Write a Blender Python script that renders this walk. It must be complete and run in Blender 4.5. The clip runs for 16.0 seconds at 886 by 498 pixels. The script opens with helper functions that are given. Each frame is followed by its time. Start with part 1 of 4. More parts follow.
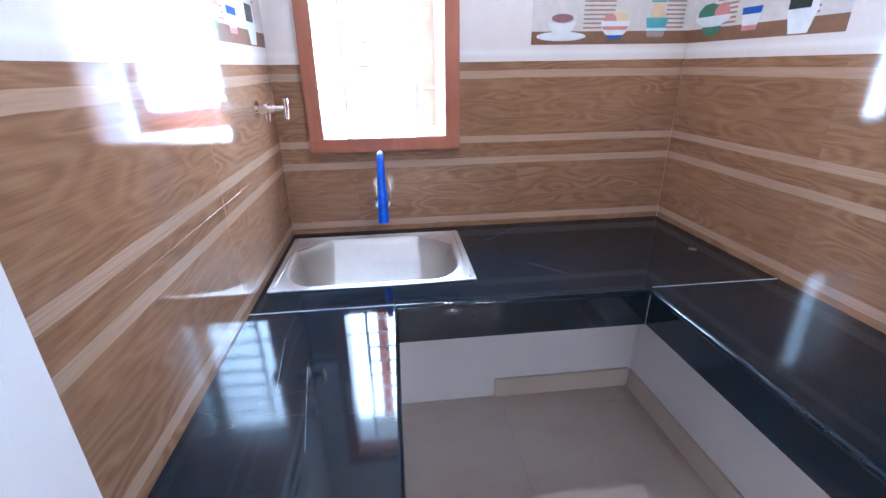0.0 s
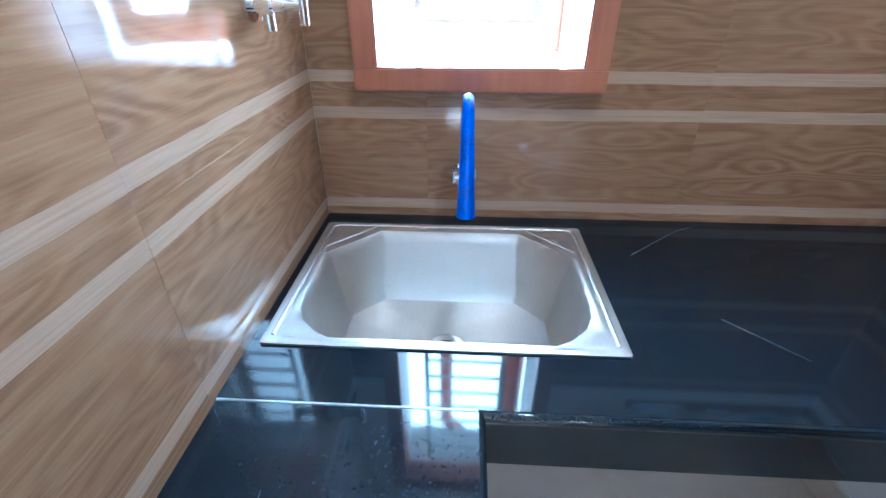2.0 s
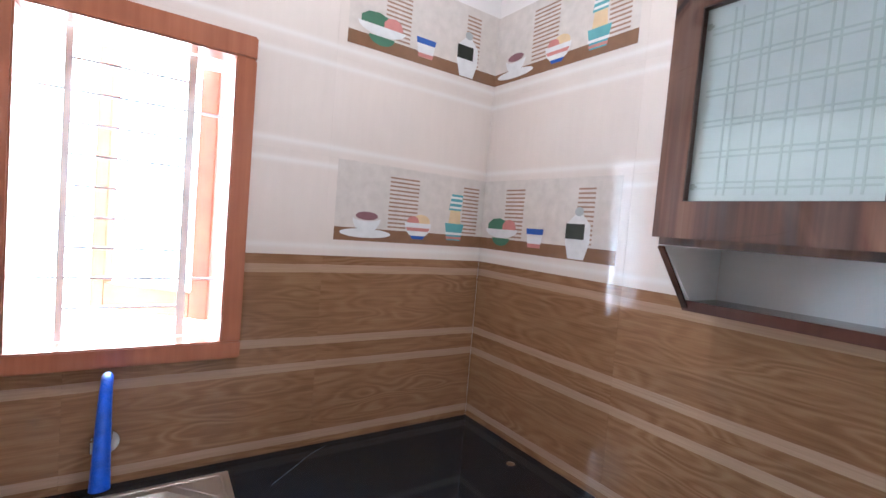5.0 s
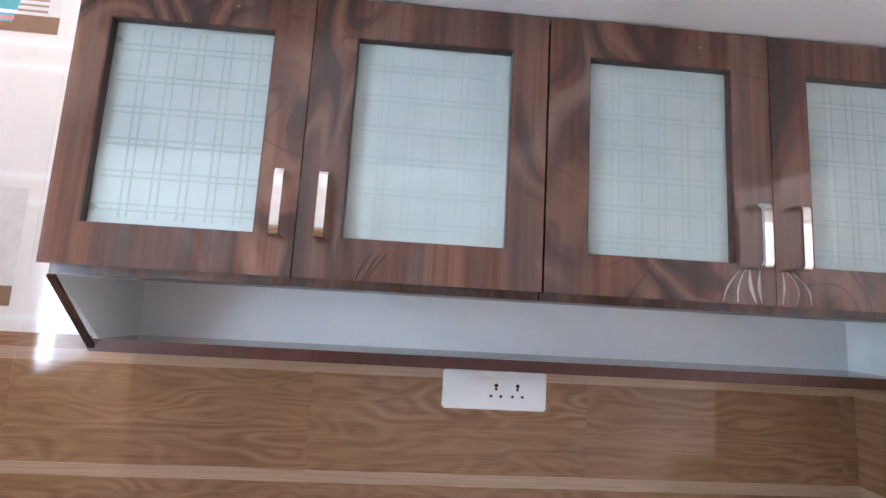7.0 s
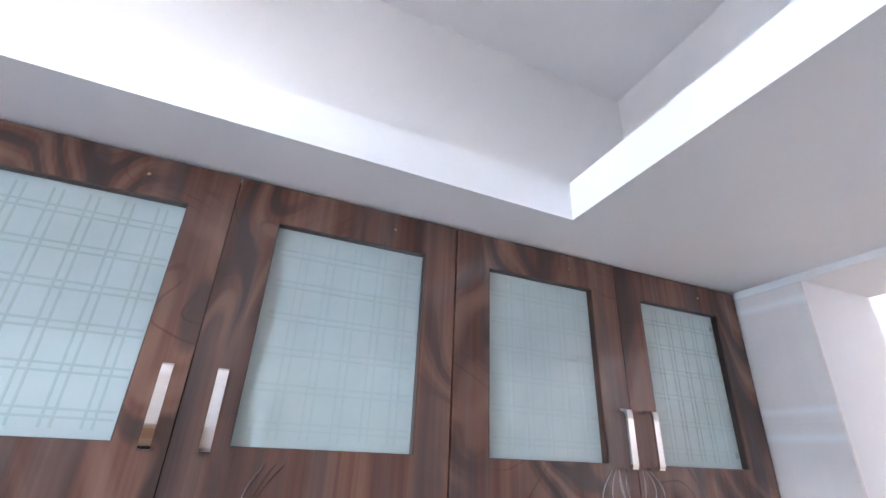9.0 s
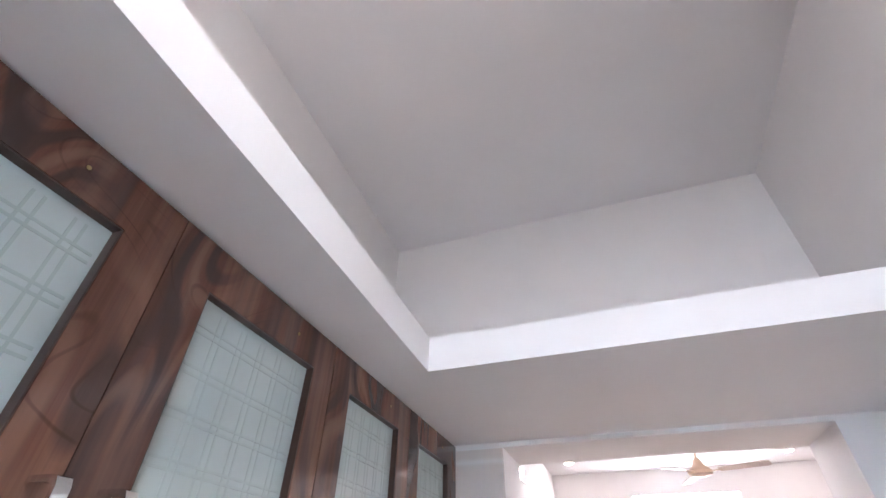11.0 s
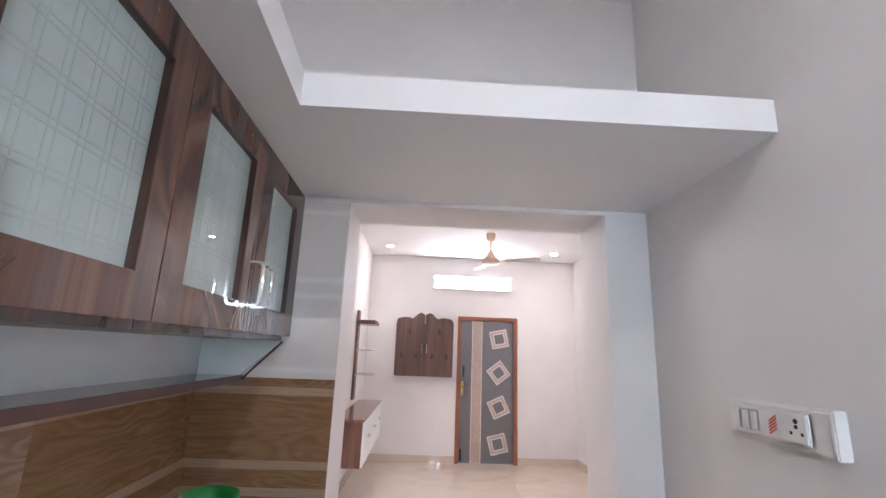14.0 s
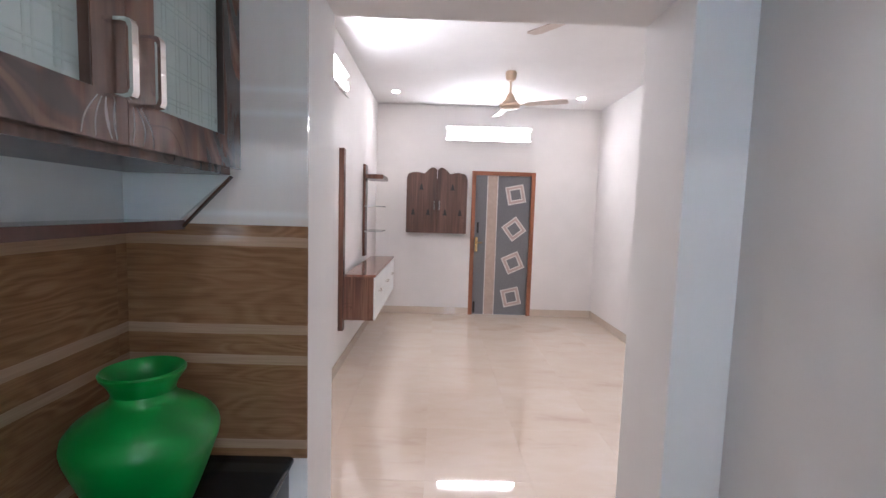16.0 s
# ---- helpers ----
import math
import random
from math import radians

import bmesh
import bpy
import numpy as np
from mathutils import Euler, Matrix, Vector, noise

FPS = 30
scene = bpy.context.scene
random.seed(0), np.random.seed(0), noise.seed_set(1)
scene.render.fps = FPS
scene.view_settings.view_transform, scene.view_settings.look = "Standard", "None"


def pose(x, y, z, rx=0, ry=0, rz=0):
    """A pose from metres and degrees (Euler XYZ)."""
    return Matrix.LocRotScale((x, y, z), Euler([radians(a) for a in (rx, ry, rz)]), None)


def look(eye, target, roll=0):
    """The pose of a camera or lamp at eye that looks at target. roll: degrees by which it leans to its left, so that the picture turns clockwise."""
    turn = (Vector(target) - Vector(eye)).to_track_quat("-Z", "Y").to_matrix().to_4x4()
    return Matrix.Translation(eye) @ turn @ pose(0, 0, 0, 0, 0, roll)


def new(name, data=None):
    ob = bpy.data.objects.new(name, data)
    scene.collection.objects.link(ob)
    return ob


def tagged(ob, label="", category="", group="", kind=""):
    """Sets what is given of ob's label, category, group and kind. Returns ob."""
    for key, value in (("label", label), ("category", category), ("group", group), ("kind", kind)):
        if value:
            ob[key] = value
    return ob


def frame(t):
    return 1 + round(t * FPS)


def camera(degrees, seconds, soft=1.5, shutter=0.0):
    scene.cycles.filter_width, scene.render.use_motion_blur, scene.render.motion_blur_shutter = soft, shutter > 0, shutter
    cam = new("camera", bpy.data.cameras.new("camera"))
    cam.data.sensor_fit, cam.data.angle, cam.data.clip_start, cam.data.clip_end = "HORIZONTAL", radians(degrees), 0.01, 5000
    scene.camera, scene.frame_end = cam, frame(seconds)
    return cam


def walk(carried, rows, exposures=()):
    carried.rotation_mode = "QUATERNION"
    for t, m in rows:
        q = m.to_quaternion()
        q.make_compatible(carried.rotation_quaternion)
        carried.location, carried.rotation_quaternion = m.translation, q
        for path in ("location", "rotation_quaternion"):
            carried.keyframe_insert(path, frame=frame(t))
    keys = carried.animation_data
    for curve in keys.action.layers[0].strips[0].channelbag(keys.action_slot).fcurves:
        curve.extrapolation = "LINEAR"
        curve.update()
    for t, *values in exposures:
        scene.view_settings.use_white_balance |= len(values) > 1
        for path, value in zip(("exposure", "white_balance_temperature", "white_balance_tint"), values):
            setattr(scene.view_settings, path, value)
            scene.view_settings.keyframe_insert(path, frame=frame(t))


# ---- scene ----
cam = camera(90.1, 16.0)
PATH = [
    (0, (0.394, -1.628, 1.443), (0.591, 0.21, 0.679), -0.9),
    (0.5, (0.371, -1.516, 1.437), (0.388, 0.321, 0.648), -0.9),
    (1, (0.331, -1.358, 1.427), (0.275, 0.462, 0.6), -0.6),
    (1.5, (0.327, -1.155, 1.391), (0.253, 0.625, 0.481), 0.0),
    (2, (0.346, -1.0, 1.366), (0.253, 0.71, 0.331), -0.0),
    (2.5, (0.362, -1.027, 1.406), (0.26, 0.676, 0.362), 0.0),
    (3, (0.352, -1.155, 1.477), (0.279, 0.644, 0.607), 0.4),
    (5.3, (0.432, -1.331, 1.575), (1.838, 0.091, 1.602), 4.4),
    (5.5, (0.436, -1.337, 1.576), (2.046, -0.153, 1.645), 4.3),
    (6, (0.485, -1.406, 1.568), (2.344, -0.686, 1.73), 4.0),
    (6.5, (0.508, -1.45, 1.555), (2.461, -1.077, 1.769), 3.7),
    (7, (0.533, -1.434, 1.559), (2.516, -1.485, 1.81), 3.3),
    (7.5, (0.55, -1.413, 1.573), (2.505, -1.716, 1.862), 3.1),
    (8, (0.54, -1.4, 1.605), (2.443, -1.835, 2.036), 3.3),
    (8.5, (0.495, -1.375, 1.652), (2.322, -1.833, 2.324), 3.5),
    (11, (0.759, -0.91, 1.68), (1.319, -2.382, 2.913), 1.0),
    (11.5, (0.801, -0.829, 1.688), (1.091, -2.358, 2.944), 1.5),
    (12, (0.833, -0.757, 1.678), (0.951, -2.319, 2.922), 2.1),
    (12.5, (0.84, -0.769, 1.659), (0.859, -2.41, 2.803), 2.2),
    (13, (0.826, -0.82, 1.627), (0.803, -2.581, 2.575), 2.4),
    (13.5, (0.833, -0.868, 1.589), (0.772, -2.747, 2.272), 2.2),
    (14, (0.833, -0.907, 1.561), (0.764, -2.855, 2.011), 2.2),
    (14.5, (0.831, -0.958, 1.529), (0.767, -2.947, 1.731), 2.1),
    (15, (0.823, -1.025, 1.515), (0.764, -3.024, 1.515), 1.8),
    (15.5, (0.809, -1.155, 1.506), (0.761, -3.15, 1.385), 1.6),
    (16, (0.797, -1.336, 1.503), (0.769, -3.329, 1.333), 1.7),
]
EXPOSURE = [(0, 1.74, 4950, 10), (1.2, 1.76, 4850, 7), (2.0, 1.74, 4400, -5), (2.5, 1.50, 4250, -9), (3, 1.60, 4700, 0), (5.3, 1.16, 5800, 11), (6.5, 1.52, 5750, 10), (7.5, 1.55, 5650, 10), (8.5, 1.45, 5450, 9), (11, 0.98, 6050, 14), (12.5, 0.92, 6150, 14), (14, 0.72, 6050, 12), (16, 0.50, 5900, 9)]
walk(cam, [(t, look(e, g, r)) for t, e, g, r in PATH], EXPOSURE)

# ---- world and lights ----
SUN_EL, SUN_AZ = 52, 170
world = bpy.data.worlds.new("sky")
scene.world = world
world.use_nodes = True
wn = world.node_tree
sky = wn.nodes.new("ShaderNodeTexSky")
sky.sky_type = "NISHITA"
sky.sun_disc = False
sky.sun_elevation, sky.sun_rotation = radians(SUN_EL), radians(SUN_AZ)
wn.nodes["Background"].inputs[1].default_value = 0.15
wn.links.new(sky.outputs[0], wn.nodes["Background"].inputs[0])


a, e = radians(SUN_AZ), radians(SUN_EL)
sun_data = bpy.data.lights.new("sun", "SUN")
sun_data.energy, sun_data.color, sun_data.angle = 3.0, (1.0, 0.95, 0.88), radians(0.5)
sun = new("sun", sun_data)
sun.matrix_world = look(Vector((math.sin(a) * math.cos(e), math.cos(a) * math.cos(e), math.sin(e))) * 10, (0, 0, 0))
TUBE_GLOW, SPOT_GLOW, SPOT_WATTS, DAY_GLOW, BULB_GLOW = 62, 130, 16, 17, 430

# ---- materials ----


class Nodes:
    """A small builder of node materials."""

    def __init__(self, name, rough=0.5, metal=0.0, spec=0.5, coat=0.0):
        self.m = bpy.data.materials.new(name)
        self.m.use_nodes = True
        self.t = self.m.node_tree
        self.b = self.t.nodes["Principled BSDF"]
        self.put(self.b.inputs["Roughness"], rough)
        self.put(self.b.inputs["Metallic"], metal)
        self.put(self.b.inputs["Specular IOR Level"], spec)
        self.put(self.b.inputs["Coat Weight"], coat)
        self.b.inputs["Coat Roughness"].default_value = 0.04

    def put(self, socket, v):
        if hasattr(v, "is_linked"):
            self.t.links.new(v, socket)
        else:
            socket.default_value = (*v, 1) if isinstance(v, tuple) and len(v) == 3 and socket.type == "RGBA" else v

    def coords(self, scale=(1, 1, 1), shift=0.0, kind="Object"):
        tc = self.t.nodes.new("ShaderNodeTexCoord")
        mp = self.t.nodes.new("ShaderNodeMapping")
        mp.inputs["Scale"].default_value = scale
        src = tc.outputs[kind]
        if shift:
            oi = self.t.nodes.new("ShaderNodeObjectInfo")
            src = self.vec("ADD", src, self.math("MULTIPLY", oi.outputs["Random"], shift))
        self.t.links.new(src, mp.inputs["Vector"])
        return mp.outputs[0]

    def world(self, scale=(1, 1, 1)):
        g = self.t.nodes.new("ShaderNodeNewGeometry")
        mp = self.t.nodes.new("ShaderNodeMapping")
        mp.inputs["Scale"].default_value = scale
        self.t.links.new(g.outputs["Position"], mp.inputs["Vector"])
        return mp.outputs[0]

    def vec(self, op, a, b):
        n = self.t.nodes.new("ShaderNodeVectorMath")
        n.operation = op
        self.put(n.inputs[0], a), self.put(n.inputs[1], b)
        return n.outputs[0]

    def math(self, op, a, b=0.0, c=0.0):
        n = self.t.nodes.new("ShaderNodeMath")
        n.operation = op
        for k, v in enumerate((a, b, c)):
            self.put(n.inputs[k], v)
        return n.outputs[0]

    def axis(self, v, k):
        n = self.t.nodes.new("ShaderNodeSeparateXYZ")
        self.t.links.new(v, n.inputs[0])
        return n.outputs[k]

    def noise(self, v, scale, detail=4.0, rough=0.55, distort=0.0):
        n = self.t.nodes.new("ShaderNodeTexNoise")
        self.t.links.new(v, n.inputs["Vector"])
        n.inputs["Scale"].default_value, n.inputs["Detail"].default_value = scale, detail
        n.inputs["Roughness"].default_value, n.inputs["Distortion"].default_value = rough, distort
        return n.outputs[0]

    def wave(self, v, scale, distort, detail=2.0, dscale=1.0, direction="Z"):
        n = self.t.nodes.new("ShaderNodeTexWave")
        self.t.links.new(v, n.inputs["Vector"])
        n.bands_direction = direction
        for k, x in (("Scale", scale), ("Distortion", distort), ("Detail", detail), ("Detail Scale", dscale)):
            n.inputs[k].default_value = x
        return n.outputs["Fac"]

    def ramp(self, v, *stops):
        n = self.t.nodes.new("ShaderNodeValToRGB")
        self.t.links.new(v, n.inputs[0])
        el = n.color_ramp.elements
        while len(el) < len(stops):
            el.new(0.5)
        for x, (p, c) in zip(el, stops):
            x.position, x.color = p, (*c, 1) if isinstance(c, tuple) else (c, c, c, 1)
        return n.outputs[0]

    def mix(self, f, a, b, mode="MIX"):
        n = self.t.nodes.new("ShaderNodeMix")
        n.data_type, n.blend_type = "RGBA", mode
        self.put(n.inputs[0], f), self.put(n.inputs[6], a), self.put(n.inputs[7], b)
        return n.outputs[2]

    def bump(self, h, strength=0.1, dist=0.002):
        n = self.t.nodes.new("ShaderNodeBump")
        self.t.links.new(h, n.inputs["Height"])
        n.inputs["Strength"].default_value, n.inputs["Distance"].default_value = strength, dist
        self.t.links.new(n.outputs[0], self.b.inputs["Normal"])

    def done(self, colour):
        self.put(self.b.inputs["Base Color"], colour)
        return self.m


def plain(name, colour, rough=0.5, metal=0.0, vary=0.06, scale=9.0, bump=0.0, spec=0.5, coat=0.0):
    """A paint, plastic or metal with faint large and small unevenness."""
    n = Nodes(name, rough, metal, spec, coat)
    p = n.world()
    f = n.noise(p, scale, 5)
    g = n.noise(p, scale * 14, 3)
    dark = tuple(c * (1 - vary * 2) for c in colour)
    lite = tuple(min(1, c * (1 + vary)) for c in colour)
    n.put(n.b.inputs["Roughness"], n.math("ADD", n.math("MULTIPLY", g, rough * 0.5), rough * 0.75))
    if bump:
        n.bump(n.math("ADD", f, g), bump, 0.002)
    return n.done(n.ramp(f, (0.3, dark), (0.7, lite)))


def glow(name, colour, strength):
    n = Nodes(name)
    n.b.inputs["Emission Color"].default_value = (*colour, 1)
    n.b.inputs["Emission Strength"].default_value = strength
    return n.done(colour)


def wood_tile():
    n = Nodes("wood_look_tile", 0.07, 0, 0.5)
    p = n.coords((1, 1, 1), 5.0)
    flat = n.coords((1, 1, 1))
    z = n.axis(flat, 2)
    warp = n.noise(n.coords((2.8, 2.8, 12), 5.0), 1.5, 1.0, 0.35, 0.15)
    rings = n.math("ADD", n.math("MULTIPLY", n.math("SINE", n.math("MULTIPLY", warp, 54.0)), 0.5), 0.5)
    where = n.ramp(n.noise(n.coords((2.2, 2.2, 5), 8.0), 1.6, 2), (0.52, 0.05), (0.64, 1.0))
    pore = n.noise(n.coords((14, 14, 420), 5.0), 2.0, 3)
    fine = n.noise(n.coords((4, 4, 170), 5.0), 2.0, 4)
    mid = n.noise(n.coords((2.5, 2.5, 40), 5.0), 1.6, 3)
    blot = n.noise(p, 5.0, 3)
    grain = n.math("ADD", n.math("MULTIPLY", rings, 0.13), n.math("ADD", n.math("MULTIPLY", fine, 0.50), n.math("MULTIPLY", mid, 0.37)))
    body = n.ramp(grain, (0.28, (0.180, 0.088, 0.043)), (0.5, (0.280, 0.150, 0.077)), (0.74, (0.365, 0.212, 0.115)))
    body = n.mix(n.math("MULTIPLY", where, n.ramp(rings, (0.55, 0.0), (1.0, 0.29))), body, (0.43, 0.262, 0.152))
    body = n.mix(n.math("MULTIPLY", where, n.ramp(rings, (0.0, 0.22), (0.35, 0.0))), body, (0.165, 0.078, 0.037))
    body = n.mix(n.ramp(pore, (0.30, 0.35), (0.42, 0.0)), body, (0.150, 0.072, 0.036))
    body = n.mix(0.25, body, n.ramp(blot, (0.3, (0.20, 0.105, 0.056)), (0.7, (0.33, 0.19, 0.105))))
    pale = n.ramp(fine, (0.3, (0.37, 0.240, 0.158)), (0.7, (0.475, 0.318, 0.218)))
    off = n.math("ABSOLUTE", n.math("SUBTRACT", z, 0.1485))
    wob = n.math("MULTIPLY", n.math("SUBTRACT", n.noise(p, 7, 2), 0.5), 0.006)
    band = n.math("COMPARE", n.math("ADD", off, wob), 0.111, 0.0125)
    n.bump(fine, 0.03, 0.001)
    return n.done(n.mix(band, body, pale))


def cream_tile(name="cream_tile", colour=(0.725, 0.655, 0.610)):
    n = Nodes(name, 0.08)
    p = n.coords((1, 1, 1), 5.0)
    z = n.axis(n.coords(), 2)
    f = n.noise(n.coords((30, 30, 3), 5.0), 2.0, 4)
    g = n.noise(p, 4.0, 3)
    off = n.math("DIVIDE", n.math("SUBTRACT", n.math("ABSOLUTE", n.math("SUBTRACT", z, 0.15)), 0.122), 0.009)
    h = n.math("POWER", 2.718, n.math("MULTIPLY", n.math("MULTIPLY", off, off), -1.0))
    n.bump(n.math("ADD", h, n.math("MULTIPLY", f, 0.10)), 0.25, 0.002)
    base = n.ramp(n.math("ADD", n.math("MULTIPLY", f, 0.3), n.math("MULTIPLY", g, 0.7)),
                  (0.3, tuple(c * 0.95 for c in colour)), (0.7, tuple(min(1, c * 1.04) for c in colour)))
    return n.done(n.mix(n.math("MULTIPLY", h, 0.55), base, (0.84, 0.83, 0.82)))


def granite():
    n = Nodes("black_granite", 0.05, 0, 0.42)
    p = n.world()
    fleck = n.noise(p, 260, 3)
    cloud = n.noise(p, 3.5, 4)
    vein = n.math("ABSOLUTE", n.math("SUBTRACT", n.noise(n.world((1.2, 3.5, 1)), 1.3, 3, 0.5, 0.6), 0.5))
    base = n.mix(n.ramp(fleck, (0.55, 0.0), (0.8, 0.08)), (0.006, 0.011, 0.017), (0.04, 0.06, 0.075))
    line = n.math("MULTIPLY", n.ramp(vein, (0.0, 0.10), (0.004, 0.0)), n.ramp(cloud, (0.52, 0.0), (0.66, 1.0)))
    n.put(n.b.inputs["Roughness"], n.ramp(cloud, (0.3, 0.03), (0.7, 0.08)))
    return n.done(n.mix(line, base, (0.30, 0.31, 0.31)))


def marble(name, light=1.0, gloss=1.0, ior=1.95):
    n = Nodes(name, 0.03, 0, gloss)
    n.b.inputs["IOR"].default_value = ior
    p = n.coords((1, 1, 1), 9.0)
    w = n.noise(n.coords((0.9, 2.2, 1), 9.0), 1.2, 4, 0.5, 0.8)
    s = n.noise(n.coords((2.6, 7, 1), 9.0), 1.4, 4, 0.55, 0.9)
    t = n.math("ADD", n.math("MULTIPLY", w, 0.65), n.math("MULTIPLY", s, 0.35))
    n.put(n.b.inputs["Roughness"], n.ramp(n.noise(p, 12, 3), (0.3, 0.0), (0.7, 0.009)))
    c = lambda *v: tuple(x * light for x in v)
    return n.done(n.ramp(t, (0.28, c(0.530, 0.418, 0.335)), (0.40, c(0.610, 0.505, 0.412)), (0.52, c(0.630, 0.530, 0.442)), (0.66, c(0.650, 0.560, 0.484))))


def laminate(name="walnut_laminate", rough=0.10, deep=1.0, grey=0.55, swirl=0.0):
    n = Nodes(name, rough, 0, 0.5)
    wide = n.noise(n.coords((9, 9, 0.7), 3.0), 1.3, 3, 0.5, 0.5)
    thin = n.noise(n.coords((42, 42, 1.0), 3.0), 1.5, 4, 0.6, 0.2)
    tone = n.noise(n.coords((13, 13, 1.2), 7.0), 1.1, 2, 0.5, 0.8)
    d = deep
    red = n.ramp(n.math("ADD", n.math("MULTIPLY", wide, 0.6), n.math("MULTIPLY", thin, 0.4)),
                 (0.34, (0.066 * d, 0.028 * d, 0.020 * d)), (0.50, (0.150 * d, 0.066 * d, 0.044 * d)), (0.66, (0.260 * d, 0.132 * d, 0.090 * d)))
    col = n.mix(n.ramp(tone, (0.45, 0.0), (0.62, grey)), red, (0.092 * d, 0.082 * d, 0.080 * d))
    if swirl:
        bend = n.noise(n.coords((2.6, 2.6, 1.5), 3.0), 1.2, 2, 0.35, 1.2)
        wave = n.math("SINE", n.math("MULTIPLY", bend, 52.0))
        where = n.ramp(n.noise(n.coords((3, 3, 2), 19.0), 1.2, 1), (0.44, 0.0), (0.60, swirl))
        col = n.mix(n.math("MULTIPLY", where, n.ramp(wave, (0.35, 0.0), (0.85, 1.0))), col, (0.050 * d, 0.034 * d, 0.031 * d))
        back = n.math("MULTIPLY", wave, -1.0)
        col = n.mix(n.math("MULTIPLY", where, n.ramp(back, (0.4, 0.0), (0.95, 0.6))), col, (0.300 * d, 0.165 * d, 0.115 * d))
    cut = n.noise(n.coords((3.2, 3.2, 4.5), 3.0), 1.0, 1, 0.3, 0.9)
    ring = n.math("SINE", n.math("MULTIPLY", cut, 85.0))
    some = n.noise(n.coords((4, 4, 4), 11.0), 1.1, 1)
    mask = n.math("MULTIPLY", n.ramp(ring, (0.90, 0.0), (1.0, 0.55)), n.ramp(some, (0.54, 0.0), (0.66, 1.0)))
    n.bump(thin, 0.04, 0.001)
    return n.done(n.mix(mask, col, (0.040 * d, 0.016 * d, 0.012 * d)))


def teak(name, a, b, rough=0.35):
    n = Nodes(name, rough)
    f = n.noise(n.world((60, 60, 3)), 1.0, 4)
    g = n.noise(n.world(), 6, 3)
    n.bump(f, 0.08, 0.001)
    return n.done(n.ramp(n.math("ADD", n.math("MULTIPLY", f, 0.6), n.math("MULTIPLY", g, 0.4)), (0.3, a), (0.7, b)))


def steel():
    n = Nodes("satin_steel", 0.34, 1.0)
    f = n.noise(n.world(), 22, 3)
    g = n.noise(n.world((300, 30, 300)), 1.0, 2)
    n.put(n.b.inputs["Roughness"], n.ramp(f, (0.3, 0.38), (0.7, 0.48)))
    return n.done(n.ramp(n.math("ADD", n.math("MULTIPLY", f, 0.5), n.math("MULTIPLY", g, 0.5)), (0.3, (0.54, 0.51, 0.475)), (0.7, (0.61, 0.58, 0.545))))


def frosted():
    n = Nodes("frosted_glass", 0.02, 0, 0.5)
    f = n.noise(n.world(), 9, 3)
    return n.done(n.ramp(f, (0.3, (0.42, 0.485, 0.47)), (0.7, (0.47, 0.535, 0.52))))


WOOD_TILE, CREAM_TILE, GRANITE = wood_tile(), cream_tile(), granite()
MARBLE, SKIRT = marble("beige_marble_tile"), marble("beige_skirting_tile", 0.95, 0.4, 1.45)
WALNUT, WALNUT_DARK = laminate("walnut_laminate", 0.07, 0.82, 0.42, 0.75), laminate("dark_walnut_edge", 0.25, 0.55)
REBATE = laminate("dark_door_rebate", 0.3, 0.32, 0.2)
LEDGE = teak("red_brown_edge_band", (0.060, 0.020, 0.014), (0.098, 0.034, 0.024), 0.28)
WALNUT_MATT = laminate("matt_walnut", 0.42, 0.62, 0.1)
WALNUT_HALL = laminate("hall_walnut", 0.22, 0.9, 0.1)
STEEL, FROST = steel(), frosted()
PAINT = plain("white_wall_paint", (0.78, 0.755, 0.745), 0.55, vary=0.02, scale=2.5, bump=0.04)
CEIL = plain("white_ceiling_paint", (0.80, 0.785, 0.785), 0.7, vary=0.02, scale=2.0, bump=0.04)
SHELL = plain("white_laminate", (0.80, 0.83, 0.83), 0.35, vary=0.02, scale=3)
GROUT = plain("grey_grout", (0.50, 0.43, 0.37), 0.9, vary=0.1, scale=30)
CHROME = plain("chrome", (0.80, 0.79, 0.77), 0.09, 1.0, vary=0.03)
BLUE = plain("blue_plastic_wrap", (0.012, 0.10, 0.62), 0.28, vary=0.15, scale=40, bump=0.15)
TEAK = teak("teak_window_frame", (0.30, 0.095, 0.045), (0.42, 0.150, 0.075), 0.32)
TEAK_DOOR = teak("teak_door_frame", (0.22, 0.075, 0.035), (0.34, 0.125, 0.06), 0.35)
ORANGE = plain("orange_shutter_paint", (0.55, 0.13, 0.06), 0.5, vary=0.1)
BAR = plain("pale_grille_paint", (0.80, 0.84, 0.86), 0.4, vary=0.05)
GREEN = plain("green_plastic", (0.007, 0.225, 0.038), 0.36, vary=0.08, scale=14, bump=0.03)
PLASTIC = plain("white_switch_plastic", (0.82, 0.81, 0.80), 0.3, vary=0.02)
VEIN = plain("pale_granite_vein", (0.22, 0.24, 0.25), 0.15, vary=0.3, scale=60)
FILM = plain("clear_film_crease", (0.40, 0.34, 0.325), 0.10, vary=0.1, scale=60, coat=0.5)
HINGE = plain("tarnished_hinge", (0.29, 0.33, 0.30), 0.5, 0.4)
BLACK = plain("black_recess", (0.012, 0.011, 0.011), 0.6)
GAP = plain("shaded_plastic_gap", (0.62, 0.61, 0.60), 0.4, vary=0.02)
RED = plain("red_indicator", (0.75, 0.06, 0.05), 0.3)
DOOR_GREY = plain("grey_door_laminate", (0.165, 0.165, 0.180), 0.42, vary=0.12, scale=60)
DOOR_BEIGE = plain("beige_door_inlay", (0.46, 0.36, 0.30), 0.4, vary=0.06, scale=20)
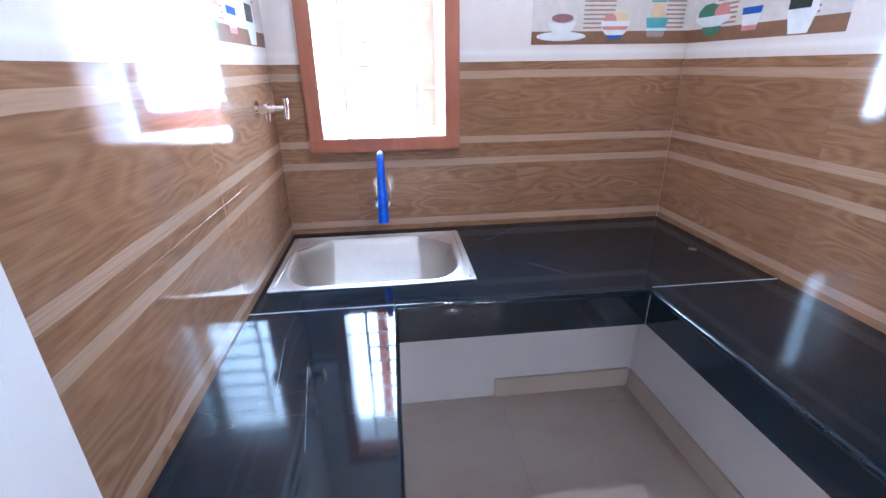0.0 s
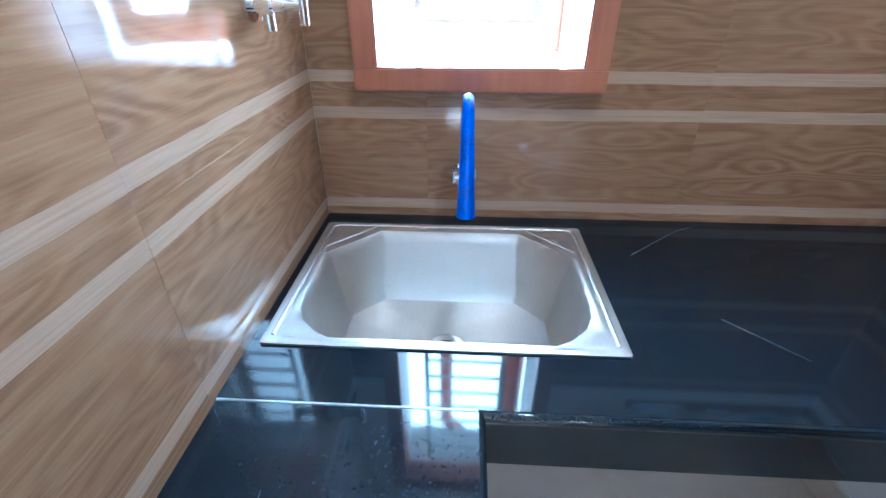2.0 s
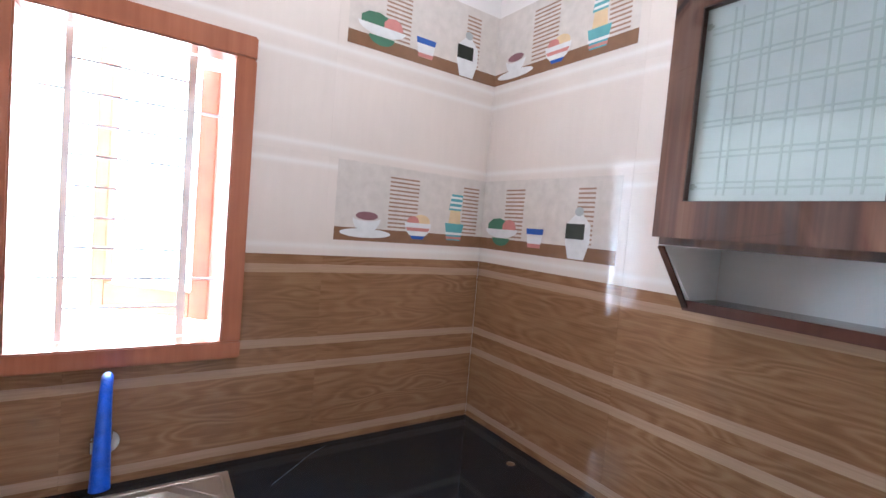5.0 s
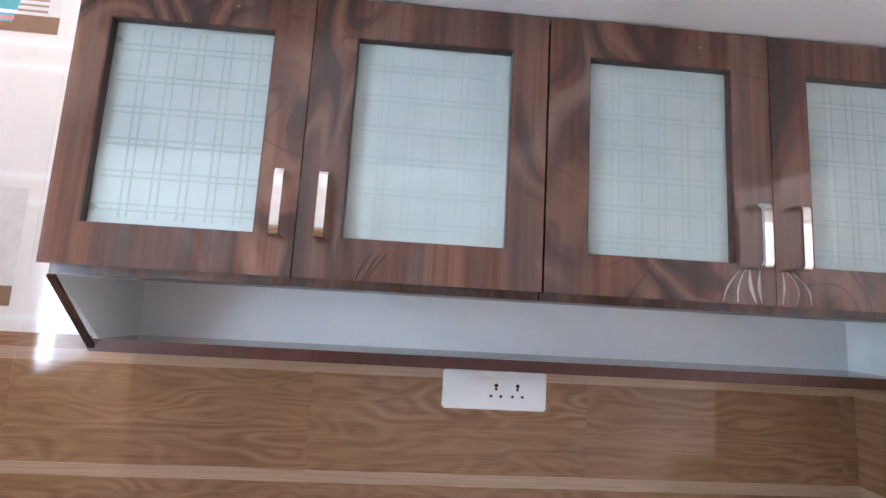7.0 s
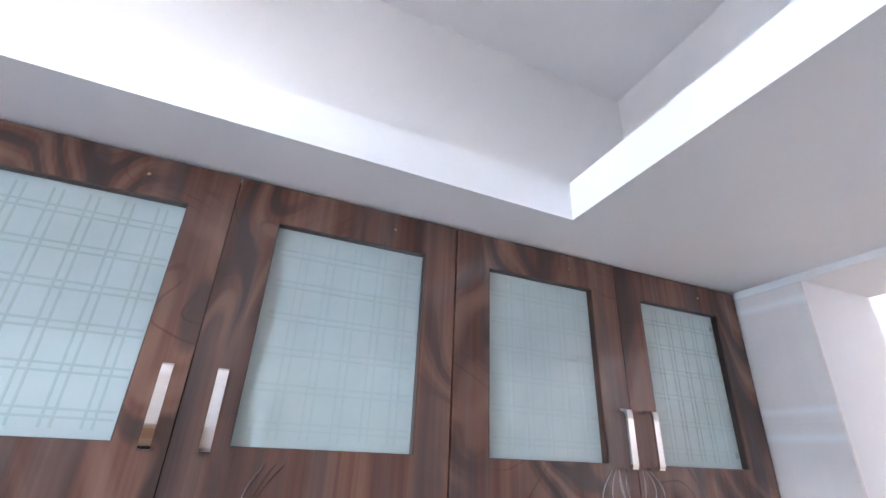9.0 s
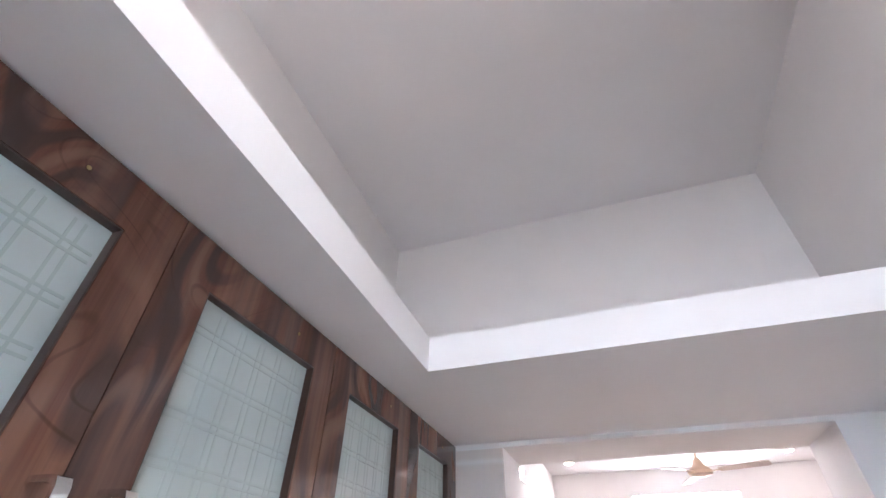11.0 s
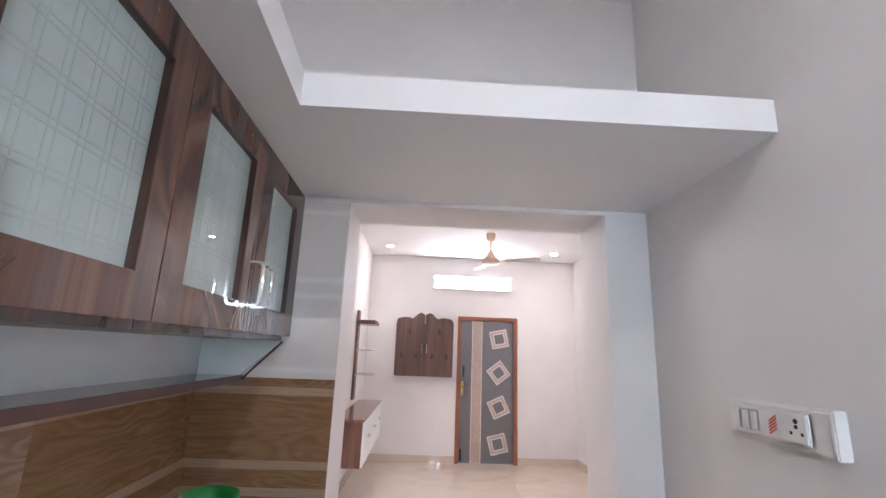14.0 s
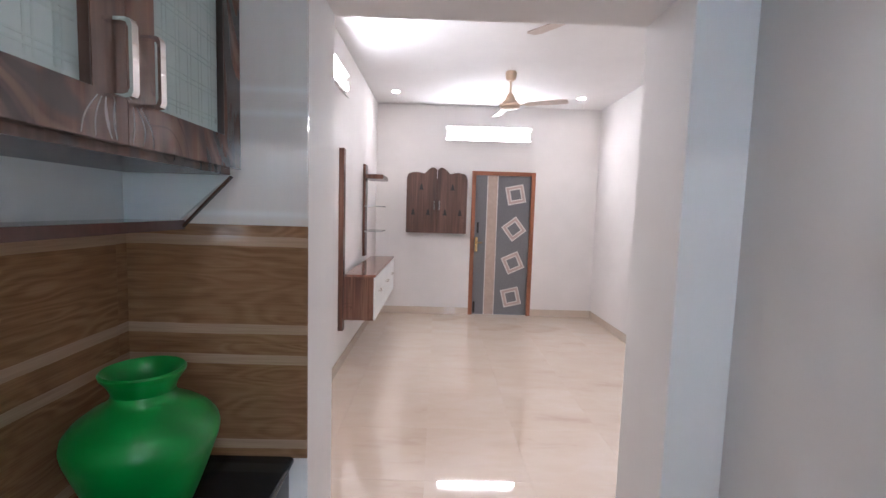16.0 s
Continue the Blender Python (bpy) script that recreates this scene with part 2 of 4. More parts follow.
SILVER = plain("silver_inlay", (0.72, 0.68, 0.66), 0.3, 0.6, vary=0.05)
ROSE = plain("rose_beige_inlay", (0.50, 0.40, 0.36), 0.4)
IVORY = plain("ivory_fan_enamel", (0.62, 0.46, 0.33), 0.3, vary=0.04)
BLADE = plain("fan_blade_enamel", (0.60, 0.50, 0.45), 0.4, vary=0.04)
GOLD = plain("antique_brass", (0.62, 0.45, 0.22), 0.25, 1.0)
TUBE = glow("tube_light_glow", (1.0, 0.95, 0.95), TUBE_GLOW)
SPOT = glow("spot_light_glow", (1.0, 0.86, 0.81), SPOT_GLOW)
BULB = glow("led_bulb_glow", (1.0, 0.945, 0.90), BULB_GLOW)
DAYLIGHT = glow("daylight_glare", (0.74, 0.89, 1.0), DAY_GLOW)
ETCH = plain("etched_glass_line", (0.385, 0.452, 0.425), 0.05)
ETCH_PALE = plain("pale_etched_line", (0.428, 0.493, 0.476), 0.02, vary=0.03)
ETCH_FAINT = plain("faint_etched_line", (0.405, 0.475, 0.450), 0.05)
LAM_TOP = laminate("brown_top_laminate", 0.12, 1.5)
GLASSY = plain("clear_shelf_glass", (0.50, 0.52, 0.52), 0.1)
PRINT = {k: plain("print_" + k, c, 0.12, vary=0.05, scale=30) for k, c in dict(
    brown=(0.235, 0.125, 0.070), stripe=(0.34, 0.215, 0.16), white=(0.76, 0.77, 0.78), blue=(0.03, 0.10, 0.40), teal=(0.12, 0.38, 0.42),
    green=(0.08, 0.20, 0.13), red=(0.58, 0.24, 0.22), yellow=(0.72, 0.55, 0.34), dark=(0.03, 0.035, 0.03), grey=(0.42, 0.45, 0.47), beige=(0.655, 0.605, 0.57), mauve=(0.25, 0.13, 0.15)).items()}

# ---- mesh helpers ----


def bm_box(bm, x0, x1, y0, y1, z0, z1, bevel=0.0):
    r = bmesh.ops.create_cube(bm, size=1.0)
    vs = r["verts"]
    for v in vs:
        v.co = Vector(((x0 + x1) / 2 + v.co.x * (x1 - x0), (y0 + y1) / 2 + v.co.y * (y1 - y0), (z0 + z1) / 2 + v.co.z * (z1 - z0)))
    if bevel:
        es = list({e for v in vs for e in v.link_edges})
        bmesh.ops.bevel(bm, geom=es, offset=bevel, segments=2, affect="EDGES", clamp_overlap=True)


def bm_prism(bm, pts, z0, z1):
    """An upright prism over the outline pts (counter-clockwise)."""
    lo = [bm.verts.new((x, y, z0)) for x, y in pts]
    hi = [bm.verts.new((x, y, z1)) for x, y in pts]
    bm.faces.new(lo[::-1]), bm.faces.new(hi)
    for k in range(len(pts)):
        j = (k + 1) % len(pts)
        bm.faces.new((lo[k], lo[j], hi[j], hi[k]))


def bm_frame(bm, outer, inner, a0, a1, flat="z"):
    """A flat plate with one hole: rectangles (u0, u1, v0, v1), from a0 to a1 along the third axis."""
    def put(u, v, a):
        return bm.verts.new((u, v, a) if flat == "z" else (u, a, v))
    def loop(r, a):
        return [put(r[0], r[2], a), put(r[1], r[2], a), put(r[1], r[3], a), put(r[0], r[3], a)]
    o0, o1, i0, i1 = loop(outer, a0), loop(outer, a1), loop(inner, a0), loop(inner, a1)
    for k in range(4):
        j = (k + 1) % 4
        for q in ((o0[k], o0[j], i0[j], i0[k]), (o1[k], o1[j], i1[j], i1[k]), (o0[k], o0[j], o1[j], o1[k]), (i0[k], i0[j], i1[j], i1[k])):
            bm.faces.new(q)


def bm_lathe(bm, prof, seg=32, centre=(0, 0)):
    """A turned shape round the z axis from (radius, z) pairs."""
    rings = [[bm.verts.new((centre[0] + r * math.cos(2 * math.pi * k / seg), centre[1] + r * math.sin(2 * math.pi * k / seg), z)) for k in range(seg)] for r, z in prof]
    for a, b in zip(rings, rings[1:]):
        for k in range(seg):
            j = (k + 1) % seg
            bm.faces.new((a[k], a[j], b[j], b[k]))
    bm.faces.new(rings[0][::-1])
    bm.faces.new(rings[-1])


def bm_tube(bm, pts, radii, seg=12):
    """A round rod through the points with a radius at each."""
    pts = [Vector(p) for p in pts]
    if not isinstance(radii, (list, tuple)):
        radii = [radii] * len(pts)
    rings, ref = [], None
    for k, p in enumerate(pts):
        d = (pts[min(k + 1, len(pts) - 1)] - pts[max(k - 1, 0)]).normalized()
        if ref is None:
            ref = d.orthogonal().normalized()
        ref = (ref - d * ref.dot(d)).normalized()
        s = d.cross(ref)
        rings.append([bm.verts.new(p + (ref * math.cos(2 * math.pi * j / seg) + s * math.sin(2 * math.pi * j / seg)) * radii[k]) for j in range(seg)])
    for a, b in zip(rings, rings[1:]):
        for k in range(seg):
            j = (k + 1) % seg
            bm.faces.new((a[k], a[j], b[j], b[k]))
    bm.faces.new(rings[0][::-1]), bm.faces.new(rings[-1])


def curve_pts(ctrl, n=6):
    """A smooth run of points through the control points."""
    c = [Vector(p) for p in ctrl]
    c = [c[0] * 2 - c[1]] + c + [c[-1] * 2 - c[-2]]
    out = []
    for k in range(1, len(c) - 2):
        p0, p1, p2, p3 = c[k - 1:k + 3]
        for j in range(n):
            t = j / n
            out.append(0.5 * (2 * p1 + (p2 - p0) * t + (2 * p0 - 5 * p1 + 4 * p2 - p3) * t * t + (3 * p1 - p0 - 3 * p2 + p3) * t ** 3))
    return out + [c[-2]]


def mesh_of(name, bm, material, smooth=False):
    bmesh.ops.recalc_face_normals(bm, faces=bm.faces)
    me = bpy.data.meshes.new(name)
    bm.to_mesh(me)
    bm.free()
    me.materials.append(material)
    if smooth:
        me.shade_smooth()
        me.set_sharp_from_angle(angle=radians(40))
    return me


def part(name, bm, material, parent=None, label="", smooth=False):
    ob = new(name, mesh_of(name, bm, material, smooth))
    if parent is not None:
        ob.parent = parent
    return tagged(ob, label)


def boxes(name, material, spans, parent=None, bevel=0.0, label=""):
    """One mesh out of boxes (x0, x1, y0, y1, z0, z1)."""
    bm = bmesh.new()
    for s in spans:
        bm_box(bm, *s, bevel)
    return part(name, bm, material, parent, label)


def thing(name, m, label, category, group=""):
    ob = new(name)
    ob.matrix_world = m
    return tagged(ob, label, category, group)


def setting(ob, label, category):
    return tagged(ob, label, category, kind="structure")


# ---- structure ----
E, S, H, WW = 1.455, -2.435, 3.0, 0.035
HE, HW, HS, HN = 1.69, -1.49, -7.745, -2.70
T = 0.006
KE = 0.045  # the kitchen's east wall runs slightly out of square


def ew(y):
    return E - KE * y


WX0, WX1, WZ0, WZ1 = 0.155, 0.582, 1.213, 1.975

wall_north = setting(boxes("wall_north", PAINT, [
    (-0.2, WX0 - 0.012, T, 0.23, 0, H), (WX1 + 0.012, E + 0.33, T, 0.23, 0, H), (WX0 - 0.012, WX1 + 0.012, T, 0.23, 0, WZ0 - 0.012), (WX0 - 0.012, WX1 + 0.012, T, 0.23, WZ1 + 0.012, H)]),
    "white painted kitchen wall with a window, half tiled", "wall")
wall_west = setting(boxes("wall_west", PAINT, [(-0.2, -T, -1.22, T, 0, H), (-0.2, WW, HN, -1.22, 0, H)]),
                    "smooth white painted wall with a tiled end", "wall")
bm = bmesh.new()
bm_prism(bm, [(ew(T) + T, T), (ew(S) + T, S - T), (E + 0.33, S - T), (E + 0.33, T)], 0, H)
wall_east = setting(part("wall_east", bm, PAINT), "tiled kitchen wall behind the cabinets", "wall")
wall_south = setting(boxes("wall_south", PAINT, [
    (1.118, E + 0.33, HN, S - T, 0, H), (WW, 0.190, HN, S, 0, H), (0.190, 1.118, HN, S, 2.068, H)]),
    "white painted wall with a wide opening to the hall", "wall")
setting(boxes("wall_hall_north", PAINT, [(HW - 0.2, -0.2, HN, HN + 0.2, 0, H), (E + 0.33, HE + 0.2, HN, HN + 0.2, 0, H)]), "white painted hall wall", "wall")
setting(boxes("wall_hall_east", PAINT, [(HE, HE + 0.2, HS, HN, 0, H)]), "white painted hall wall behind the television unit", "wall")
setting(boxes("wall_hall_west", PAINT, [(HW - 0.2, HW, HS, HN, 0, H)]), "white painted hall wall", "wall")
DX0, DX1, DZ = -0.597, 0.318, 2.092
wall_hs = setting(boxes("wall_hall_south", PAINT, [(HW - 0.2, DX0, HS - 0.2, HS, 0, H), (DX1, HE + 0.2, HS - 0.2, HS, 0, H), (DX0, DX1, HS - 0.2, HS, DZ, H)]),
                  "white painted hall wall with a door", "wall")
setting(boxes("ceiling_kitchen", CEIL, [(-0.2, E + 0.33, HN + 0.2, 0.23, H, H + 0.12)]), "plain white painted ceiling", "ceiling")
setting(boxes("ceiling_hall", CEIL, [(HW - 0.2, HE + 0.2, HS - 0.2, HN + 0.2, H, H + 0.12)]), "plain white painted hall ceiling", "ceiling")
floor = setting(boxes("floor", GROUT, [(HW - 0.2, HE + 0.2, HS - 0.2, 0.23, -0.12, -0.010)]), "polished beige marble-look floor tiles", "floor")

bm = bmesh.new()
bm_prism(bm, [(ew(-0.82) + T, -0.82), (1.086, -0.82), (1.132, -1.81), (WW, -1.81), (WW, S), (ew(S) + T, S)], 2.084, 2.168)
setting(part("loft_slab", bm, CEIL), "white painted concrete loft slab round the kitchen", "loft")

# skirting
sk = 0.012
setting(boxes("skirting_hall", SKIRT, [
    (HE - sk, HE, HS, HN, 0, 0.10), (HW, HW + sk, HS, HN, 0, 0.10), (HW + sk, DX0 - 0.002, HS, HS + sk, 0, 0.10), (DX1 + 0.002, HE - sk, HS, HS + sk, 0, 0.10),
    (HW + sk, 0.188, HN - sk, HN, 0, 0.10), (1.12, HE - sk, HN - sk, HN, 0, 0.10)], bevel=0.002), "beige tiled skirting along the hall", "skirting")
setting(boxes("skirting_kitchen", SKIRT, [(0.80, E - 0.008, T - sk, T, 0, 0.10)], bevel=0.002),
        "beige tiled skirting under the worktop", "skirting")
bm = bmesh.new()
bm_prism(bm, [(ew(0) + T - sk, T - sk), (ew(S) + T - sk, S), (ew(S) + T, S), (ew(0) + T, T - sk)], 0, 0.10)
setting(part("skirting_kitchen_east", bm, SKIRT), "beige tiled skirting under the worktop", "skirting")

# ground and daylight outside the window
ground = plain("grey_concrete_ground", (0.30, 0.29, 0.27), 0.9, vary=0.15, scale=3, bump=0.2)
bm = bmesh.new()
bm_box(bm, -600, 600, 0.24, 1200, -0.5, -0.3)
setting(part("ground", bm, ground), "grey concrete ground outside the window", "ground")
bm = bmesh.new()
bm_box(bm, -7, 8, 4.0, 4.02, -0.3, 9)
setting(part("backdrop", bm, DAYLIGHT), "glaring white daylight outside the window", "backdrop")


# ---- wall tiles ----
TURN = {"north": 0, "east": math.degrees(math.atan(KE)) - 90, "west": 90, "south": 180}
tile_meshes = {}


def tile_mesh(w, h, material, holes=()):
    key = (round(w, 3), round(h, 3), material.name, holes)
    if key not in tile_meshes:
        g = 0.00005
        spans = [(g, w - g, g, h - g)]
        for a0, a1, b0, b1 in holes:
            nxt = []
            for x0, x1, z0, z1 in spans:
                if a1 <= x0 or a0 >= x1 or b1 <= z0 or b0 >= z1:
                    nxt.append((x0, x1, z0, z1))
                    continue
                nxt += [(x0, min(a0, x1), z0, z1)] if a0 > x0 else []
                nxt += [(max(a1, x0), x1, z0, z1)] if a1 < x1 else []
                m0, m1 = max(a0, x0), min(a1, x1)
                nxt += [(m0, m1, z0, b0)] if b0 > z0 else []
                nxt += [(m0, m1, b1, z1)] if b1 < z1 else []
            spans = [s for s in nxt if s[1] - s[0] > 0.004 and s[3] - s[2] > 0.004]
        if not spans:
            tile_meshes[key] = None
        else:
            bm = bmesh.new()
            for x0, x1, z0, z1 in spans:
                bm_box(bm, x0, x1, -T, 0, z0, z1, 0.0004 if not holes else 0.0)
            tile_meshes[key] = mesh_of("tile", bm, material)
    return tile_meshes[key]


def lay_tiles(wall, side, x, y, cuts, rows, material, hole=None):
    """Rows of tiles on a wall whose bare face starts at (x, y); cuts: the joints along it, rows: the joints up it."""
    out = {}
    for z0, z1 in zip(rows, rows[1:]):
        for u0, u1 in zip(cuts, cuts[1:]):
            holes = ()
            if hole and hole[0] < u1 and hole[1] > u0 and hole[2] < z1 and hole[3] > z0:
                holes = (tuple(round(v, 4) for v in (hole[0] - u0, hole[1] - u0, hole[2] - z0, hole[3] - z0)),)
            me = tile_mesh(u1 - u0, z1 - z0, material, holes)
            if me is None:
                continue
            ob = new("tile", me)
            ob.parent = wall
            ob.matrix_world = pose(x, y, z0, 0, 0, TURN[side]) @ Matrix.Translation((u0, 0, 0))
            out[(round(u0, 3), round(z0, 3))] = ob
    return out


BROWN_ROWS, WHITE_ROWS = (0.862, 1.155, 1.455), (1.455, 1.755, 2.055, 2.355)
win_hole = (0.106, 0.631, 1.167, 2.034)
RUNS = {"north": (wall_north, 0.0, T, (0, 0.255, 0.855, 1.455)), "east": (wall_east, E + T, 0.0, (0, 0.6, 1.2, 1.8, 2.4, 2.44)),
        "west": (wall_west, -T, -1.22, (0, 0.02, 0.62, 1.22)), "south": (wall_south, ew(S), S - T, (0, ew(S) - 1.118))}
white = {}
for side, (wall, x, y, cuts) in RUNS.items():
    hole = win_hole if side == "north" else None
    for k, (z0, z1) in enumerate(zip(BROWN_ROWS, BROWN_ROWS[1:])):
        lay_tiles(wall, side, x, y, cuts, (1.155 - 0.3 + 0.3 * k, z1) if k else (0.855, 1.155), WOOD_TILE, hole)
    rows = WHITE_ROWS if side != "south" else (1.455, 1.755, 2.066)
    white[side] = lay_tiles(wall, side, x, y, cuts, rows, CREAM_TILE, hole)


# printed pictures on the decor tiles
PIVOT = [0.0, 0.0, 1.0, 1.0]


def decal(tile, name, pts, colour, layer):
    pu, pz, ku, kz = PIVOT
    pts = [(pu + (u - pu) * ku, pz + (z - pz) * kz) for u, z in pts]
    bm = bmesh.new()
    vs = [bm.verts.new((u, -T - 0.0004 * layer, z)) for u, z in pts]
    f = bm.faces.new(vs)
    r = bmesh.ops.extrude_face_region(bm, geom=[f])
    for v in r["geom"]:
        if isinstance(v, bmesh.types.BMVert):
            v.co.y += 0.0003
    return part(name, bm, PRINT[colour], tile)


def oval(u, z, a, b, n=20, lo=0.0, hi=360.0):
    return [(u + a * math.cos(radians(lo + (hi - lo) * k / n)), z + b * math.sin(radians(lo + (hi - lo) * k / n))) for k in range(n + (0 if hi - lo >= 360 else 1))]


def quad(u, z0, z1, w0, w1, lean=0.0):
    return [(u - w0, z0), (u + w0, z0), (u + w1 + lean, z1), (u - w1 + lean, z1)]


def stripes(tile, u0, u1, z0, z1, n):
    for k in range(n):
        z = z0 + (z1 - z0) * k / (n - 1)
        decal(tile, "printed_stripe", [(u0, z), (u1, z), (u1, z + 0.0055), (u0, z + 0.0055)], "stripe", 2)


def cup(tile, u, z):
    PIVOT[:] = u, z, 1.6, 1.05
    decal(tile, "printed_saucer", oval(u, z + 0.008, 0.055, 0.014), "white", 4)
    decal(tile, "printed_cup", oval(u, z + 0.055, 0.030, 0.045, 16, 180, 360), "white", 5)
    decal(tile, "printed_cup_rim", oval(u, z + 0.057, 0.030, 0.012), "beige", 6)
    decal(tile, "printed_coffee", oval(u, z + 0.061, 0.024, 0.013), "mauve", 7)


def bowl(tile, u, z, fruit=("yellow", "red")):
    PIVOT[:] = u, z, 1.45, 1.15
    decal(tile, "printed_fruit", oval(u + 0.008, z + 0.050, 0.024, 0.022), fruit[0], 4)
    decal(tile, "printed_fruit", oval(u - 0.014, z + 0.048, 0.016, 0.018), fruit[1], 5)
    decal(tile, "printed_bowl", oval(u, z + 0.046, 0.036, 0.046, 16, 180, 360), "white", 6)
    decal(tile, "printed_bowl_band", quad(u, z + 0.022, z + 0.032, 0.028, 0.033), "red", 7)
    decal(tile, "printed_bowl_foot", quad(u, z - 0.002, z + 0.008, 0.014, 0.020), "blue", 7)


def sundae(tile, u, z):
    PIVOT[:] = u, z, 1.2, 1.1
    decal(tile, "printed_glass", quad(u, z, z + 0.055, 0.024, 0.034), "teal", 4)
    decal(tile, "printed_glass_band", quad(u, z + 0.004, z + 0.012, 0.026, 0.028), "red", 5)
    decal(tile, "printed_glass_band", quad(u, z + 0.018, z + 0.026, 0.029, 0.031), "white", 5)
    decal(tile, "printed_cream", quad(u, z + 0.055, z + 0.100, 0.022, 0.018), "yellow", 4)
    decal(tile, "printed_scoop", quad(u - 0.002, z + 0.098, z + 0.150, 0.022, 0.020, 0.006), "teal", 5)
    for k in range(3):
        decal(tile, "printed_scoop_band", quad(u - 0.001, z + 0.104 + 0.016 * k, z + 0.111 + 0.016 * k, 0.021, 0.021, 0.002), "white", 6)


def salad(tile, u, z):
    PIVOT[:] = u, z, 1.7, 1.05
    decal(tile, "printed_leaves", oval(u - 0.012, z + 0.062, 0.032, 0.030, 9), "green", 4)
    decal(tile, "printed_tomato", oval(u + 0.022, z + 0.062, 0.020, 0.026, 9), "red", 5)
    decal(tile, "printed_bowl", oval(u, z + 0.054, 0.048, 0.030, 16, 180, 360), "white", 6)
    decal(tile, "printed_bowl_foot", oval(u, z + 0.024, 0.026, 0.026, 12, 180, 360), "green", 5)


def beaker(tile, u, z):
    PIVOT[:] = u, z, 1.4, 0.95
    decal(tile, "printed_beaker", quad(u, z, z + 0.048, 0.019, 0.025), "white", 4)
    decal(tile, "printed_beaker_band", quad(u, z + 0.046, z + 0.066, 0.025, 0.027), "blue", 5)
    decal(tile, "printed_beaker_foot", quad(u, z, z + 0.014, 0.019, 0.021), "red", 5)


def jar(tile, u, z):
    PIVOT[:] = u, z, 1.3, 1.15
    decal(tile, "printed_jar", [(u - 0.022, z - 0.010), (u + 0.022, z - 0.010), (u + 0.034, z + 0.035), (u + 0.033, z + 0.080), (u + 0.012, z + 0.105), (u - 0.012, z + 0.105), (u - 0.033, z + 0.080), (u - 0.034, z + 0.035)], "white", 4)
    decal(tile, "printed_jar_band", quad(u - 0.008, z + 0.042, z + 0.082, 0.026, 0.026), "dark", 5)
    decal(tile, "printed_jar_knob", oval(u, z + 0.114, 0.012, 0.012), "grey", 6)


def decor(tile, first, second, u0, u1):
    PIVOT[:] = 0.0, 0.0, 1.0, 1.0
    decal(tile, "printed_ground", [(u0, 0.050), (u1, 0.050), (u1, 0.299), (u0, 0.299)], "beige", 1)
    decal(tile, "printed_shelf", [(u0, 0.051), (u1, 0.051), (u1, 0.092), (u0, 0.092)], "brown", 2)
    m = u0 + 0.02
    if first:
        stripes(tile, m + 0.16, m + 0.27, 0.10, 0.262, 13)
        stripes(tile, m + 0.455, m + 0.525, 0.10, 0.262, 13)
        cup(tile, m + 0.085, 0.068), bowl(tile, m + 0.275, 0.070), sundae(tile, m + 0.425, 0.072)
    if second:
        stripes(tile, m + 0.10, m + 0.19, 0.10, 0.262, 13)
        stripes(tile, m + 0.41, m + 0.47, 0.10, 0.262, 13)
        salad(tile, m + 0.09, 0.070), beaker(tile, m + 0.25, 0.074), jar(tile, m + 0.42, 0.066)


decor(white["north"][(0.855, 1.455)], True, False, 0.028, 0.600)
decor(white["east"][(0.0, 1.455)], False, True, 0.0, 0.572)
decor(white["north"][(0.855, 2.055)], False, True, 0.028, 0.600)
decor(white["east"][(0.0, 2.055)], True, False, 0.0, 0.572)
decor(white["west"][(0.62, 1.455)], False, True, 0.028, 0.600)


# ---- window ----
def kitchen_window():
    w = thing("window_1", pose(0, 0, 0), "narrow teak-framed kitchen window with a pale metal grille, shutter open", "window")
    tagged(w, kind="structure")
    X0, X1, Z0, Z1, F0, F1 = 0.104, 0.633, 1.165, 2.036, -0.022, 0.060
    boxes("frame_jamb", TEAK, [(X0, WX0, F0, F1, Z0 + 0.045, Z1 - 0.06)], w, 0.004)
    boxes("frame_jamb", TEAK, [(WX1, X1, F0, F1, Z0 + 0.045, Z1 - 0.06)], w, 0.004)
    boxes("frame_sill", TEAK, [(X0, X1, F0 - 0.004, F1, Z0, Z0 + 0.048)], w, 0.004)
    boxes("frame_head", TEAK, [(X0, X1, F0, F1, Z1 - 0.061, Z1)], w, 0.004)
    g = part("grille", bmesh_box(0.225, 0.240, 0.075, 0.081, WZ0 - 0.002, WZ1), BAR, w)
    boxes("grille_bar", BAR, [(0.480, 0.500, 0.075, 0.081, WZ0 - 0.002, WZ1)], w)
    for k in range(9):
        z = 1.294 + k * 0.076
        boxes("grille_rung", BAR, [(0.239, 0.481, 0.073, 0.083, z - 0.003, z + 0.003)], w)
    for z in (1.370, 1.826):
        boxes("grille_tie", BAR, [(WX0 - 0.002, 0.226, 0.074, 0.082, z - 0.003, z + 0.003)], w)
        boxes("grille_tie", BAR, [(0.499, WX1 + 0.002, 0.074, 0.082, z - 0.003, z + 0.003)], w)
    # the outer shutter, hinged at the outer edge and swung out
    leaf = new("shutter")
    leaf.parent = w
    leaf.matrix_world = pose(0.578, 0.235, 0, 0, 0, 180 - 41)
    for x0, x1, z0, z1, n in ((0, 0.062, WZ0, WZ1 + 0.34, "shutter_stile"), (0.37, 0.425, WZ0, WZ1 + 0.34, "shutter_stile"), (0.062, 0.37, WZ0, WZ0 + 0.085, "shutter_rail"), (0.062, 0.37, WZ1 + 0.28, WZ1 + 0.34, "shutter_rail")):
        ob = boxes(n, ORANGE, [(x0, x1, -0.02, 0.015, z0, z1)], None, 0.003)
        ob.parent = leaf
    return w


def bmesh_box(*s):
    bm = bmesh.new()
    bm_box(bm, *s)
    return bm


